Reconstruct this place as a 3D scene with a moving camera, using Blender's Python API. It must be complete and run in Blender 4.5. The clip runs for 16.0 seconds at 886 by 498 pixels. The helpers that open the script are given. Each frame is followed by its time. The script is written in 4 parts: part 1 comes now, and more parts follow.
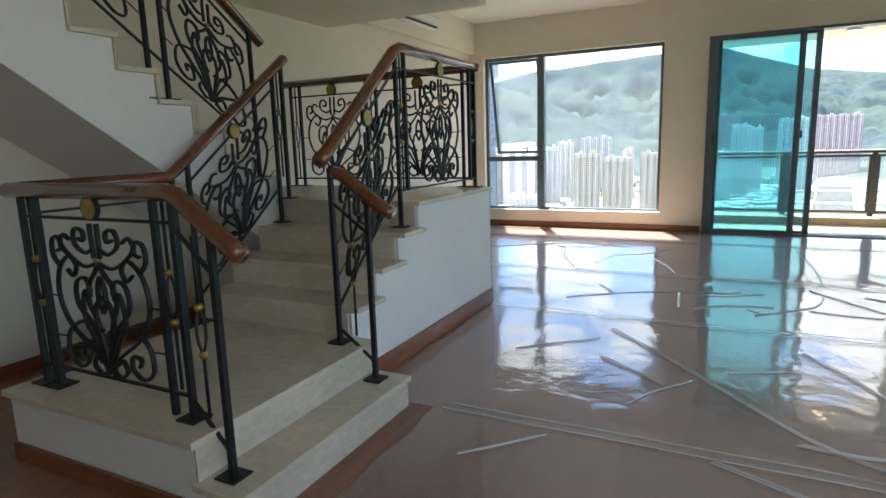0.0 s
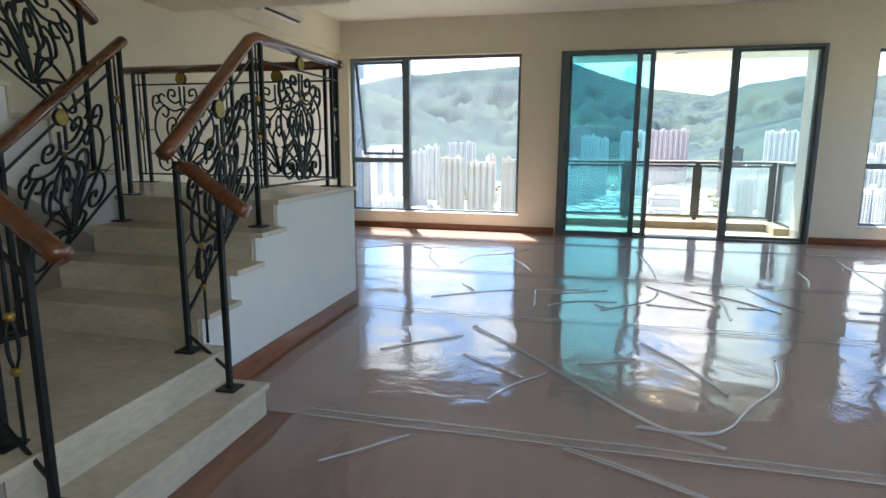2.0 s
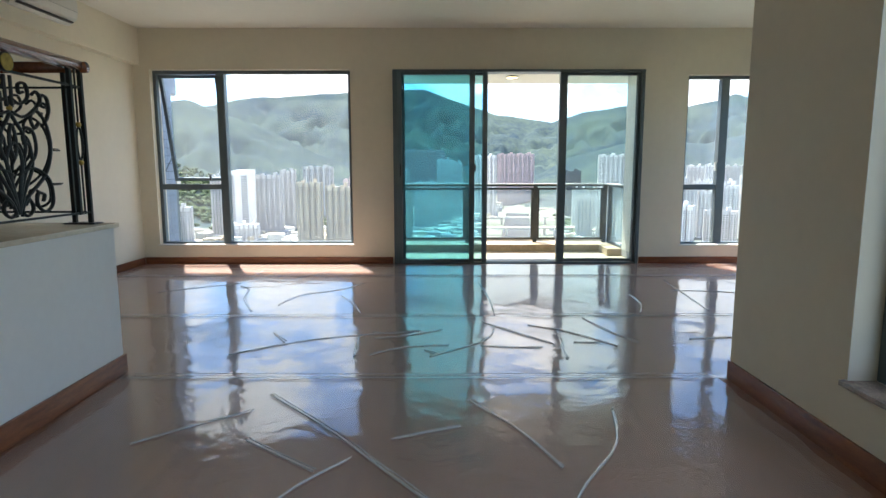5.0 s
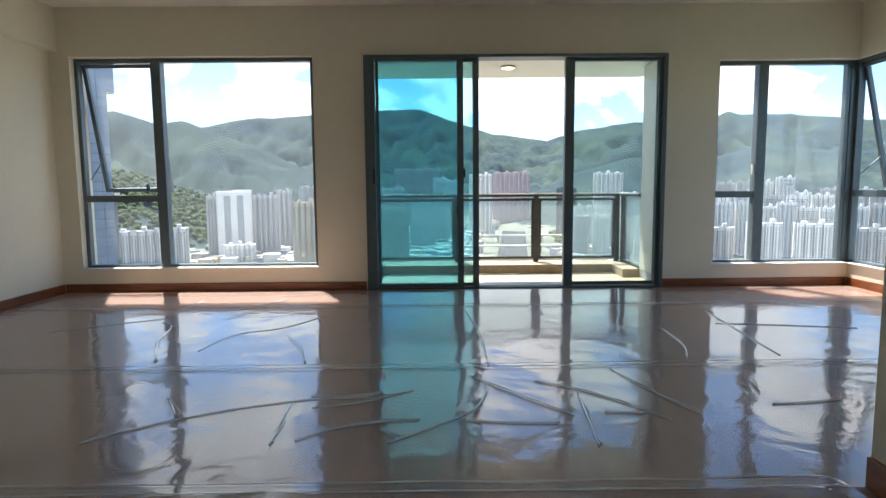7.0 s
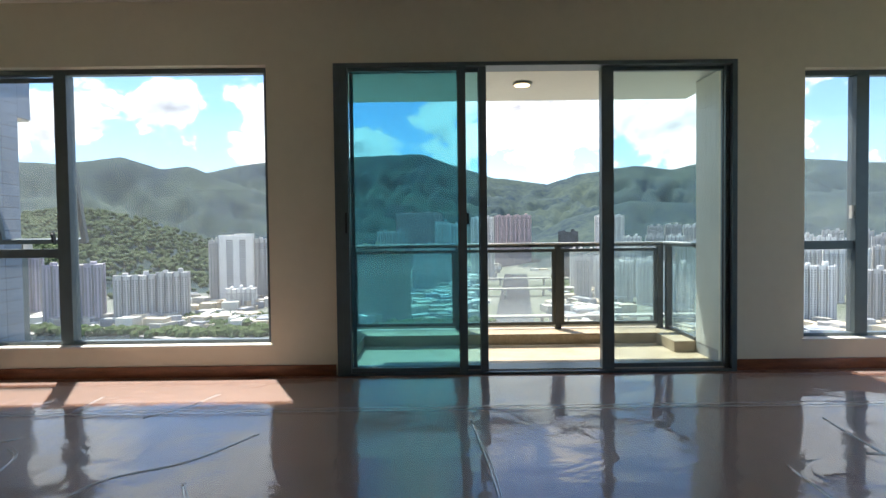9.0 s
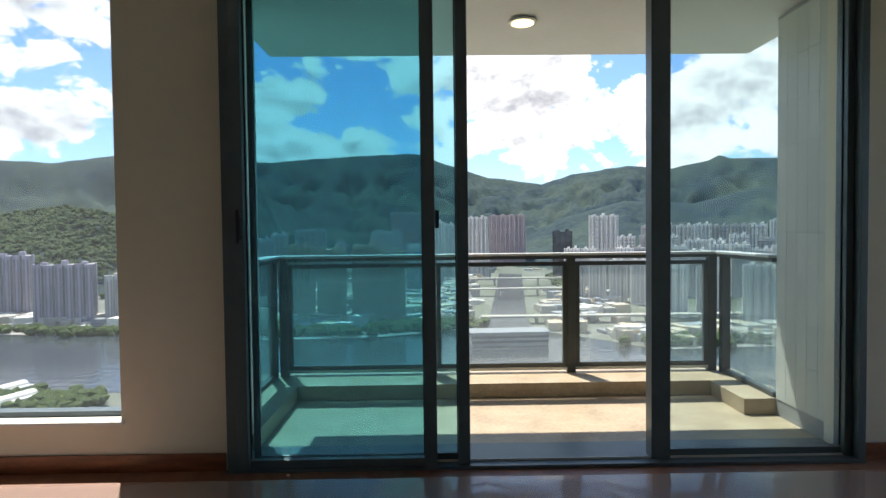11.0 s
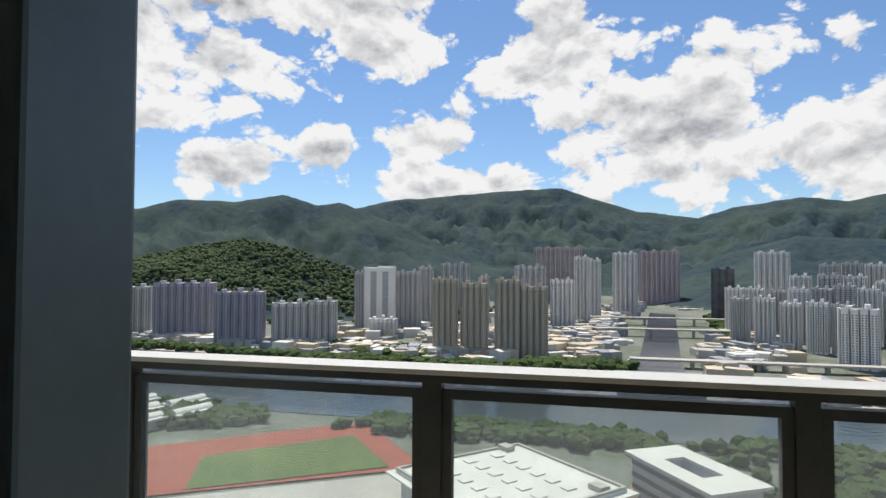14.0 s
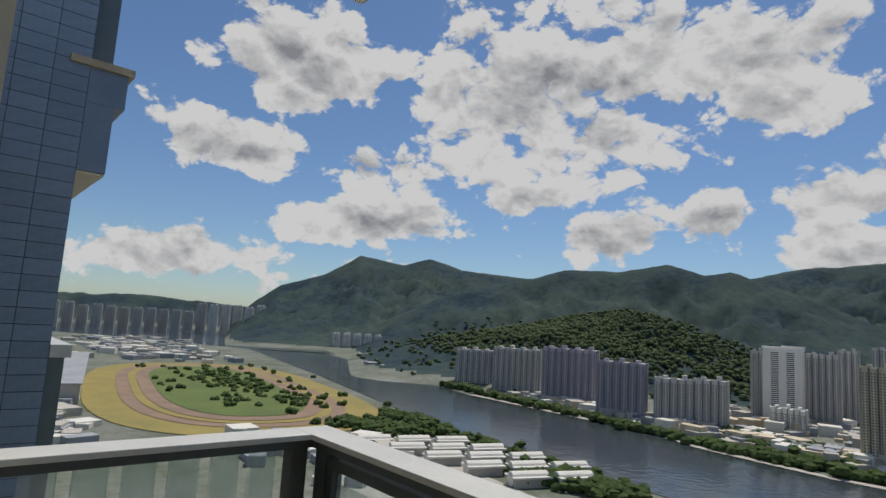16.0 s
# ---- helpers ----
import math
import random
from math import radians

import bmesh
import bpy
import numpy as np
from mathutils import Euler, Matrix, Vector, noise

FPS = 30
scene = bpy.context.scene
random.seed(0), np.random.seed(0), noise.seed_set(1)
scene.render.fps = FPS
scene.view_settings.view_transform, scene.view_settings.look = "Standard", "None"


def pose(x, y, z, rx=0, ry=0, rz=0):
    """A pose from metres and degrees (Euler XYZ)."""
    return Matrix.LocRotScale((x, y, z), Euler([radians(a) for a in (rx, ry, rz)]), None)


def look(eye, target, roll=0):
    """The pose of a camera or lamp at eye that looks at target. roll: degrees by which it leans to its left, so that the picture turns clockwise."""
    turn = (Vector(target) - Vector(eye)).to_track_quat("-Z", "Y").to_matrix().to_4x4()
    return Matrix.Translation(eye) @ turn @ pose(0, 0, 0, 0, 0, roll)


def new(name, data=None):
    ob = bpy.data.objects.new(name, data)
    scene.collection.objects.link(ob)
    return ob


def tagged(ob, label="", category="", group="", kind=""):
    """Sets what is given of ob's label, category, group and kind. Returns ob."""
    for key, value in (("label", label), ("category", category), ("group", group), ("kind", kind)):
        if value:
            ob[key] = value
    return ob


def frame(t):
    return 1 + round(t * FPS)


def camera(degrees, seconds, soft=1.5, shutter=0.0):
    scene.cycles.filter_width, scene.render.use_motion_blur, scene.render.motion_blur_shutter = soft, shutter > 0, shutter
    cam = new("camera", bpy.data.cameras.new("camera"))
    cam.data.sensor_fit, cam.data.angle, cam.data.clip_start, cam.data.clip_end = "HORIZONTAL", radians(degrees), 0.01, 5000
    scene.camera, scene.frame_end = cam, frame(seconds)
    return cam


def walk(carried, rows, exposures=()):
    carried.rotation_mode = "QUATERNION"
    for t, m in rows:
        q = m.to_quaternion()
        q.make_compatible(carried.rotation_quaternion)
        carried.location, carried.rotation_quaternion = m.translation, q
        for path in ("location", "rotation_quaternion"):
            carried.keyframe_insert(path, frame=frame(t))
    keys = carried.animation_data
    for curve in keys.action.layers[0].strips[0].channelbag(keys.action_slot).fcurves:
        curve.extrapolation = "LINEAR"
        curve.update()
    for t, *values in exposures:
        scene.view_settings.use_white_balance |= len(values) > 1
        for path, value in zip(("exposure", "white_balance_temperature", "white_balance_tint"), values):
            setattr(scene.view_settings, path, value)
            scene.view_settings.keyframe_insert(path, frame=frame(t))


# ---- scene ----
cam = camera(74.3, 16.0)
PATH = [
    (0, (0.268, -1.285, 1.403), (-0.615, 0.475, 1.051), -1.7),
    (0.5, (0.226, -1.26, 1.376), (-0.605, 0.526, 1.028), -1.0),
    (1, (0.236, -1.253, 1.375), (-0.515, 0.567, 1.027), -0.3),
    (1.5, (0.263, -1.27, 1.392), (-0.37, 0.594, 1.041), 0.1),
    (2, (0.282, -1.242, 1.383), (-0.18, 0.672, 1.033), 0.3),
    (2.5, (0.354, -1.286, 1.415), (0.092, 0.664, 1.06), 0.2),
    (3, (0.346, -1.246, 1.393), (0.234, 0.72, 1.044), 0.1),
    (3.5, (0.353, -1.219, 1.392), (0.315, 0.75, 1.042), 0.2),
    (4, (0.382, -1.066, 1.386), (0.392, 0.904, 1.038), -0.0),
    (4.5, (0.471, -0.769, 1.403), (0.475, 1.207, 1.091), -0.0),
    (7, (0.716, 1.046, 1.228), (0.73, 3.035, 1.02), -0.5),
    (7.5, (0.731, 1.472, 1.245), (0.773, 3.461, 1.038), -0.5),
    (8, (0.727, 1.952, 1.268), (0.769, 3.946, 1.123), -0.4),
    (8.5, (0.748, 2.422, 1.284), (0.797, 4.42, 1.194), -0.7),
    (9, (0.781, 2.867, 1.289), (0.79, 4.866, 1.228), -0.7),
    (11.5, (1.098, 5.359, 1.364), (1.132, 7.358, 1.301), -0.6),
    (12, (1.178, 5.873, 1.397), (1.217, 7.871, 1.324), -0.5),
    (12.5, (1.243, 6.39, 1.42), (1.277, 8.39, 1.379), -0.1),
    (13, (1.363, 6.902, 1.447), (1.352, 8.902, 1.424), -0.3),
    (13.5, (1.464, 7.398, 1.468), (1.288, 9.39, 1.469), -0.1),
    (14, (1.504, 7.821, 1.495), (1.048, 9.768, 1.553), 0.2),
    (14.5, (1.51, 8.163, 1.515), (0.718, 9.998, 1.603), 1.7),
    (15, (1.569, 8.384, 1.477), (0.549, 10.099, 1.614), 2.5),
    (15.5, (1.612, 8.575, 1.504), (0.318, 10.088, 1.69), 3.7),
    (16, (1.618, 8.737, 1.551), (0.105, 10.02, 1.805), 3.6),
]
walk(cam, [(t, look(eye, target, roll)) for t, eye, target, roll in PATH],
     exposures=[(0, 2.75), (3.5, 2.7), (4.5, 2.45), (7, 1.93), (9, 1.5), (11.5, 0.95), (12.5, 0.75), (13.5, 0.45), (14.2, 0.25), (15, 0.0), (16, -0.3)])

# ---- world and sun ----
SUN = Vector((-0.2, 0.42, 1.0)).normalized()
world = bpy.data.worlds.new("sky")
scene.world = world
world.use_nodes = True
wn, wl = world.node_tree.nodes, world.node_tree.links
wn.clear()


def wnode(kind, **values):
    n = wn.new(kind)
    for k, v in values.items():
        n.inputs[k.replace("_", " ")].default_value = v
    return n


def wmath(op, a, b=None):
    n = wn.new("ShaderNodeMath")
    n.operation = op
    for i, s in enumerate((a, b)):
        if s is None:
            continue
        if isinstance(s, (int, float)):
            n.inputs[i].default_value = s
        else:
            wl.new(s, n.inputs[i])
    return n.outputs[0]


sky = wn.new("ShaderNodeTexSky")
sky.sky_type = "NISHITA"
sky.sun_disc = False
sky.sun_elevation = math.asin(SUN.z)
sky.sun_rotation = math.atan2(SUN.x, SUN.y)
sky.air_density, sky.dust_density, sky.ozone_density = 1.0, 0.3, 2.5
sky_bg = wn.new("ShaderNodeBackground")
sky_bg.inputs[1].default_value = 0.095
deepen = wn.new("ShaderNodeMix")
deepen.data_type, deepen.blend_type = "RGBA", "MULTIPLY"
deepen.inputs["Factor"].default_value = 1.0
deepen.inputs["B"].default_value = (0.8, 0.93, 1.06, 1)
wl.new(sky.outputs[0], deepen.inputs["A"])
wl.new(deepen.outputs["Result"], sky_bg.inputs[0])
# cumulus on a flat layer above the town
co = wn.new("ShaderNodeTexCoord")
sep = wn.new("ShaderNodeSeparateXYZ")
wl.new(co.outputs["Generated"], sep.inputs[0])
up = wmath("MAXIMUM", sep.outputs[2], 0.0)
deep = wmath("ADD", up, 0.3)
cx, cy = wmath("DIVIDE", sep.outputs[0], deep), wmath("DIVIDE", sep.outputs[1], deep)
comb = wn.new("ShaderNodeCombineXYZ")
wl.new(cx, comb.inputs[0])
wl.new(cy, comb.inputs[1])
comb.inputs[2].default_value = 3.7


# the larger cumulus: bearing, height, half width and half height in degrees
CLOUDS = (
    (-42.2, 21.2, 13.3, 10.1), (-33.0, 24.5, 7.0, 6.5), (-35.0, 18.6, 8.0, 5.3), (-64.8, 24.0, 8.5, 5.6),
    (-70.0, 15.3, 7.0, 3.0), (-58.3, 14.6, 8.2, 3.4), (-57.3, 9.8, 10.8, 3.0), (-41.8, 12.7, 5.0, 2.0), (-33.6, 9.0, 6.4, 2.6),
    (-24.8, 11.0, 5.2, 3.4), (-15.8, 12.3, 6.0, 4.0), (-18.5, 23.0, 8.5, 6.5), (-76.0, 5.0, 10.0, 2.6), (8.3, 12.8, 12.0, 8.5),
    (25.3, 11.6, 12.0, 7.0), (-12.0, 8.0, 10.0, 2.4), (-3.0, 20.0, 9.0, 5.0), (34.3, 17.0, 7.0, 4.0))


def wvec(op, a, b):
    n = wn.new("ShaderNodeVectorMath")
    n.operation = op
    wl.new(a, n.inputs[0])
    if isinstance(b, tuple):
        n.inputs[1].default_value = b
    elif b is not None:
        wl.new(b, n.inputs[1])
    return n


def heaps():
    """How deep a direction lies inside the nearest cumulus heap, 0 outside and 1 at its heart."""
    total = None
    for az, el, hw, hh in CLOUDS:
        a, e = radians(az), radians(el)
        c = (math.sin(a) * math.cos(e), math.cos(a) * math.cos(e), math.sin(e))
        k = 1 / radians(hw)
        d = wvec("SUBTRACT", co.outputs["Generated"], c)
        d = wvec("MULTIPLY", d.outputs[0], (k, k, 1 / radians(hh)))
        d = wvec("LENGTH", d.outputs[0], None)
        v = wmath("MAXIMUM", wmath("SUBTRACT", 1.35, d.outputs["Value"]), 0.0)
        total = v if total is None else wmath("MAXIMUM", total, v)
    return total


heap = heaps()
elsewhere = wn.new("ShaderNodeTexNoise")
elsewhere.inputs["Scale"].default_value, elsewhere.inputs["Detail"].default_value = 1.5, 2.0
wl.new(comb.outputs[0], elsewhere.inputs["Vector"])
heap = wmath("MAXIMUM", heap, wmath("MULTIPLY", wmath("SUBTRACT", elsewhere.outputs["Fac"], 0.5), 3.6))


def billow(shift):
    """Round heads upon heads; shift looks a little higher up the sky."""
    p = wvec("ADD", co.outputs["Generated"], (0.0, 0.0, shift))
    p = wvec("MULTIPLY", p.outputs[0], (1.0, 1.0, 1.45))
    w = wn.new("ShaderNodeTexNoise")
    w.inputs["Scale"].default_value, w.inputs["Detail"].default_value = 9.0, 4.0
    wl.new(p.outputs[0], w.inputs["Vector"])
    push = wvec("SUBTRACT", w.outputs["Color"], (0.5, 0.5, 0.5))
    push = wvec("MULTIPLY", push.outputs[0], (0.07, 0.07, 0.07))
    p = wvec("ADD", p.outputs[0], push.outputs[0])
    v = wn.new("ShaderNodeTexVoronoi")
    v.feature = "SMOOTH_F1"
    v.inputs["Scale"].default_value, v.inputs["Detail"].default_value = 11.0, 4.0
    v.inputs["Roughness"].default_value, v.inputs["Lacunarity"].default_value = 0.52, 2.3
    v.inputs["Smoothness"].default_value = 0.25
    wl.new(p.outputs[0], v.inputs["Vector"])
    n = wn.new("ShaderNodeTexNoise")
    n.inputs["Scale"].default_value, n.inputs["Detail"].default_value, n.inputs["Roughness"].default_value = 6.5, 8.0, 0.55
    wl.new(p.outputs[0], n.inputs["Vector"])
    return wmath("ADD", wmath("MULTIPLY", wmath("SUBTRACT", 1.0, v.outputs["Distance"]), 1.0), wmath("MULTIPLY", wmath("SUBTRACT", n.outputs["Fac"], 0.5), 1.9))


here, above = billow(0.0), billow(0.022)
body_n = wmath("ADD", heap, here)
cover = wn.new("ShaderNodeMapRange")
cover.inputs["From Min"].default_value, cover.inputs["From Max"].default_value = 0.4, 0.62
cover.interpolation_type = "SMOOTHSTEP"
wl.new(body_n, cover.inputs["Value"])
# lit heads where less cloud lies above, grey hearts and bases
thick = wn.new("ShaderNodeMapRange")
thick.inputs["From Min"].default_value, thick.inputs["From Max"].default_value = 0.5, 1.7
wl.new(wmath("ADD", wmath("ADD", wmath("MULTIPLY", heap, 0.85), wmath("MULTIPLY", above, 0.5)), wmath("MULTIPLY", wmath("SUBTRACT", above, here), 0.8)), thick.inputs["Value"])
tone = wn.new("ShaderNodeMix")
tone.data_type = "RGBA"
tone.inputs["A"].default_value = (0.98, 0.98, 0.98, 1)
tone.inputs["B"].default_value = (0.36, 0.37, 0.41, 1)
wl.new(thick.outputs[0], tone.inputs["Factor"])
cloud_bg = wn.new("ShaderNodeBackground")
cloud_bg.inputs[1].default_value = 0.74
wl.new(tone.outputs["Result"], cloud_bg.inputs[0])
sky_mix = wn.new("ShaderNodeMixShader")
wl.new(cover.outputs[0], sky_mix.inputs[0])
wl.new(sky_bg.outputs[0], sky_mix.inputs[1])
wl.new(cloud_bg.outputs[0], sky_mix.inputs[2])
w_out = wn.new("ShaderNodeOutputWorld")
wl.new(sky_mix.outputs[0], w_out.inputs[0])

sun_data = bpy.data.lights.new("sun", "SUN")
sun_data.energy, sun_data.angle, sun_data.color = 4.0, radians(0.53), (1.0, 0.95, 0.87)
sun_ob = new("sun", sun_data)
sun_ob.rotation_euler = SUN.to_track_quat("Z", "Y").to_euler()

# added area lamp in an assumed, unseen wall opening, to brighten the hall
hall_light = bpy.data.lights.new("hall_fill_light", "AREA")
hall_light.shape, hall_light.size, hall_light.size_y, hall_light.energy, hall_light.color = "RECTANGLE", 1.9, 2.2, 2.4, (1.0, 0.97, 0.93)
new("hall_fill_light", hall_light).matrix_world = look((2.6, -1.6, 1.6), (0.0, -1.4, 1.5))

# ---- materials ----


def mat(name, color, rough=0.6, metal=0.0, vary=0.12, scale=6.0, bump=0.0, bump_scale=60.0, dark=None, coat=0.0, rand=0.0, spec=0.5, coords="Object", stretch=None):
    """A surface whose colour wanders at two scales between color and dark, with fine relief."""
    m = bpy.data.materials.new(name)
    m.use_nodes = True
    n, l = m.node_tree.nodes, m.node_tree.links
    p = n["Principled BSDF"]
    p.inputs["Roughness"].default_value = rough
    p.inputs["Metallic"].default_value = metal
    p.inputs["Specular IOR Level"].default_value = spec
    p.inputs["Coat Weight"].default_value = coat
    p.inputs["Coat Roughness"].default_value = 0.08
    tc = n.new("ShaderNodeTexCoord")
    src = tc.outputs[coords]
    if stretch:
        mp = n.new("ShaderNodeMapping")
        mp.inputs["Scale"].default_value = stretch
        l.new(src, mp.inputs[0])
        src = mp.outputs[0]
    a = n.new("ShaderNodeTexNoise")
    a.inputs["Scale"].default_value, a.inputs["Detail"].default_value = scale, 6
    l.new(src, a.inputs["Vector"])
    b = n.new("ShaderNodeTexNoise")
    b.inputs["Scale"].default_value, b.inputs["Detail"].default_value = scale * 9, 3
    l.new(src, b.inputs["Vector"])
    s = n.new("ShaderNodeMath")
    s.operation = "MULTIPLY_ADD"
    s.inputs[1].default_value = 0.4
    l.new(b.outputs["Fac"], s.inputs[0])
    h = n.new("ShaderNodeMath")
    h.operation = "MULTIPLY"
    h.inputs[1].default_value = 0.6
    l.new(a.outputs["Fac"], h.inputs[0])
    l.new(h.outputs[0], s.inputs[2])
    r = n.new("ShaderNodeMapRange")
    r.inputs["From Min"].default_value, r.inputs["From Max"].default_value = 0.34, 0.66
    l.new(s.outputs[0], r.inputs["Value"])
    mx = n.new("ShaderNodeMix")
    mx.data_type = "RGBA"
    d = dark or tuple(c * (1 - 2 * vary) for c in color)
    mx.inputs["A"].default_value, mx.inputs["B"].default_value = (*d, 1), (*color, 1)
    l.new(r.outputs[0], mx.inputs["Factor"])
    out = mx.outputs["Result"]
    if rand:
        oi = n.new("ShaderNodeObjectInfo")
        hs = n.new("ShaderNodeHueSaturation")
        mr = n.new("ShaderNodeMapRange")
        mr.inputs["To Min"].default_value, mr.inputs["To Max"].default_value = 1 - rand, 1 + rand
        l.new(oi.outputs["Random"], mr.inputs["Value"])
        l.new(mr.outputs[0], hs.inputs["Value"])
        l.new(out, hs.inputs["Color"])
        out = hs.outputs[0]
    l.new(out, p.inputs["Base Color"])
    if bump:
        bn = n.new("ShaderNodeTexNoise")
        bn.inputs["Scale"].default_value, bn.inputs["Detail"].default_value = bump_scale, 4
        l.new(src, bn.inputs["Vector"])
        bp = n.new("ShaderNodeBump")
        bp.inputs["Strength"].default_value = bump
        bp.inputs["Distance"].default_value = 0.02 if scale > 0.5 else 3.0
        l.new(bn.outputs["Fac"], bp.inputs["Height"])
        l.new(bp.outputs[0], p.inputs["Normal"])
    return m


def sheen(n, l, low, high, most, normal=None):
    """A gloss share that grows towards grazing angles, the same on both sides of a pane."""
    w = n.new("ShaderNodeLayerWeight")
    w.inputs["Blend"].default_value = 0.5
    if normal:
        l.new(normal, w.inputs["Normal"])
    p = n.new("ShaderNodeMath")
    p.operation = "POWER"
    p.inputs[1].default_value = 4.0
    l.new(w.outputs["Facing"], p.inputs[0])
    m = n.new("ShaderNodeMath")
    m.operation = "MULTIPLY_ADD"
    m.inputs[1].default_value, m.inputs[2].default_value = high, low
    l.new(p.outputs[0], m.inputs[0])
    c = n.new("ShaderNodeMath")
    c.operation = "MINIMUM"
    c.inputs[1].default_value = most
    l.new(m.outputs[0], c.inputs[0])
    return c.outputs[0]


def glass(name, tint, milk=0.0, rough=0.0):
    """A thin pane: tinted see-through, with a mirror gloss that grows at grazing angles."""
    m = bpy.data.materials.new(name)
    m.use_nodes = True
    n, l = m.node_tree.nodes, m.node_tree.links
    n.remove(n["Principled BSDF"])
    t = n.new("ShaderNodeBsdfTransparent")
    t.inputs[0].default_value = (*tint, 1)
    g = n.new("ShaderNodeBsdfGlossy")
    g.inputs["Roughness"].default_value = rough
    see = t.outputs[0]
    if milk:
        front = n.new("ShaderNodeBsdfDiffuse")
        back = n.new("ShaderNodeBsdfTranslucent")
        for dust_haze in (front, back):
            dust_haze.inputs[0].default_value = (0.74, 0.76, 0.76, 1)
        d = n.new("ShaderNodeMixShader")
        d.inputs[0].default_value = 0.6
        l.new(front.outputs[0], d.inputs[1])
        l.new(back.outputs[0], d.inputs[2])
        k = n.new("ShaderNodeMixShader")
        k.inputs[0].default_value = milk
        l.new(see, k.inputs[1])
        l.new(d.outputs[0], k.inputs[2])
        see = k.outputs[0]
    x = n.new("ShaderNodeMixShader")
    l.new(sheen(n, l, 0.03, 0.7, 0.6), x.inputs[0])
    l.new(see, x.inputs[1])
    l.new(g.outputs[0], x.inputs[2])
    l.new(x.outputs[0], n["Material Output"].inputs[0])
    return m


def film(name, milk, tint, most):
    """Clear plastic sheeting: see-through, a little milky, wavy gloss."""
    m = bpy.data.materials.new(name)
    m.use_nodes = True
    n, l = m.node_tree.nodes, m.node_tree.links
    p = n["Principled BSDF"]
    p.inputs["Base Color"].default_value = (*tint, 1)
    p.inputs["Roughness"].default_value = 0.5
    t = n.new("ShaderNodeBsdfTransparent")
    x = n.new("ShaderNodeMixShader")
    x.inputs[0].default_value = milk
    l.new(t.outputs[0], x.inputs[1])
    l.new(p.outputs[0], x.inputs[2])
    g = n.new("ShaderNodeBsdfGlossy")
    g.inputs["Roughness"].default_value = 0.04
    tc = n.new("ShaderNodeTexCoord")
    nz = n.new("ShaderNodeTexNoise")
    nz.inputs["Scale"].default_value, nz.inputs["Detail"].default_value = 2.6, 5
    nz.inputs["Distortion"].default_value = 0.6
    l.new(tc.outputs["Object"], nz.inputs["Vector"])
    bp = n.new("ShaderNodeBump")
    bp.inputs["Strength"].default_value, bp.inputs["Distance"].default_value = 0.5, 0.02
    l.new(nz.outputs["Fac"], bp.inputs["Height"])
    l.new(bp.outputs[0], g.inputs["Normal"])
    y = n.new("ShaderNodeMixShader")
    l.new(sheen(n, l, 0.06, 0.75, most, bp.outputs[0]), y.inputs[0])
    l.new(x.outputs[0], y.inputs[1])
    l.new(g.outputs[0], y.inputs[2])
    l.new(y.outputs[0], n["Material Output"].inputs[0])
    return m


M_WALL = mat("cream_paint", (0.78, 0.715, 0.575), 0.75, vary=0.03, scale=1.2, bump=0.05, bump_scale=180)
M_CEIL = mat("ceiling_paint", (0.8, 0.77, 0.69), 0.8, vary=0.02, scale=1.0, bump=0.04, bump_scale=150)
M_WHITE = mat("white_paint", (0.76, 0.74, 0.69), 0.7, vary=0.03, scale=2.0, bump=0.05, bump_scale=150)
M_MARBLE = mat("cream_marble", (0.72, 0.62, 0.46), 0.22, vary=0.14, scale=2.5, bump=0.02, stretch=(1, 1, 3))
M_SILLSTONE = mat("brown_granite", (0.42, 0.35, 0.28), 0.25, dark=(0.16, 0.12, 0.1), scale=14)
M_WOOD = mat("red_brown_wood", (0.3, 0.105, 0.04), 0.33, dark=(0.13, 0.04, 0.016), scale=3, stretch=(1.2, 1.2, 9), bump=0.05, coat=0.3)
M_HANDRAIL = mat("varnished_wood", (0.22, 0.07, 0.024), 0.25, dark=(0.09, 0.028, 0.011), scale=5, coat=0.6, bump=0.03)
M_FLOOR = mat("wood_floor", (0.34, 0.165, 0.1), 0.4, dark=(0.2, 0.092, 0.055), scale=2.0, stretch=(8, 0.9, 1), bump=0.03)
M_IRON = mat("dark_iron", (0.02, 0.026, 0.026), 0.45, metal=0.4, vary=0.2, scale=20, bump=0.08)
M_BRASS = mat("aged_brass", (0.5, 0.35, 0.09), 0.35, metal=0.85, vary=0.25, scale=40)
M_ALU = mat("grey_aluminium", (0.13, 0.165, 0.18), 0.4, metal=0.35, vary=0.08, scale=10)
M_RAIL = mat("dark_rail_metal", (0.085, 0.095, 0.095), 0.45, metal=0.3, vary=0.12, scale=8)
M_CAP = mat("pale_rail_cap", (0.62, 0.61, 0.57), 0.4, metal=0.1, vary=0.08, scale=5)
M_RUBBER = mat("black_gasket", (0.012, 0.012, 0.014), 0.5)
M_PLASTIC = mat("white_plastic", (0.72, 0.71, 0.66), 0.4, vary=0.02)
M_STONE = mat("balcony_stone", (0.5, 0.4, 0.27), 0.45, dark=(0.33, 0.25, 0.16), scale=4, bump=0.08, bump_scale=40)
M_BTILE = mat("pale_wall_tile", (0.66, 0.66, 0.6), 0.35, vary=0.05, scale=3, rand=0.05)
M_GROUT = mat("grout", (0.4, 0.4, 0.38), 0.8)
M_BLUETILE = mat("blue_grey_tile", (0.2, 0.265, 0.37), 0.3, vary=0.1, scale=3, rand=0.08)
M_DKGROUT = mat("dark_grout", (0.06, 0.07, 0.09), 0.8)
M_BEIGETILE = mat("beige_tile", (0.66, 0.58, 0.45), 0.4, vary=0.06, scale=4, rand=0.06)
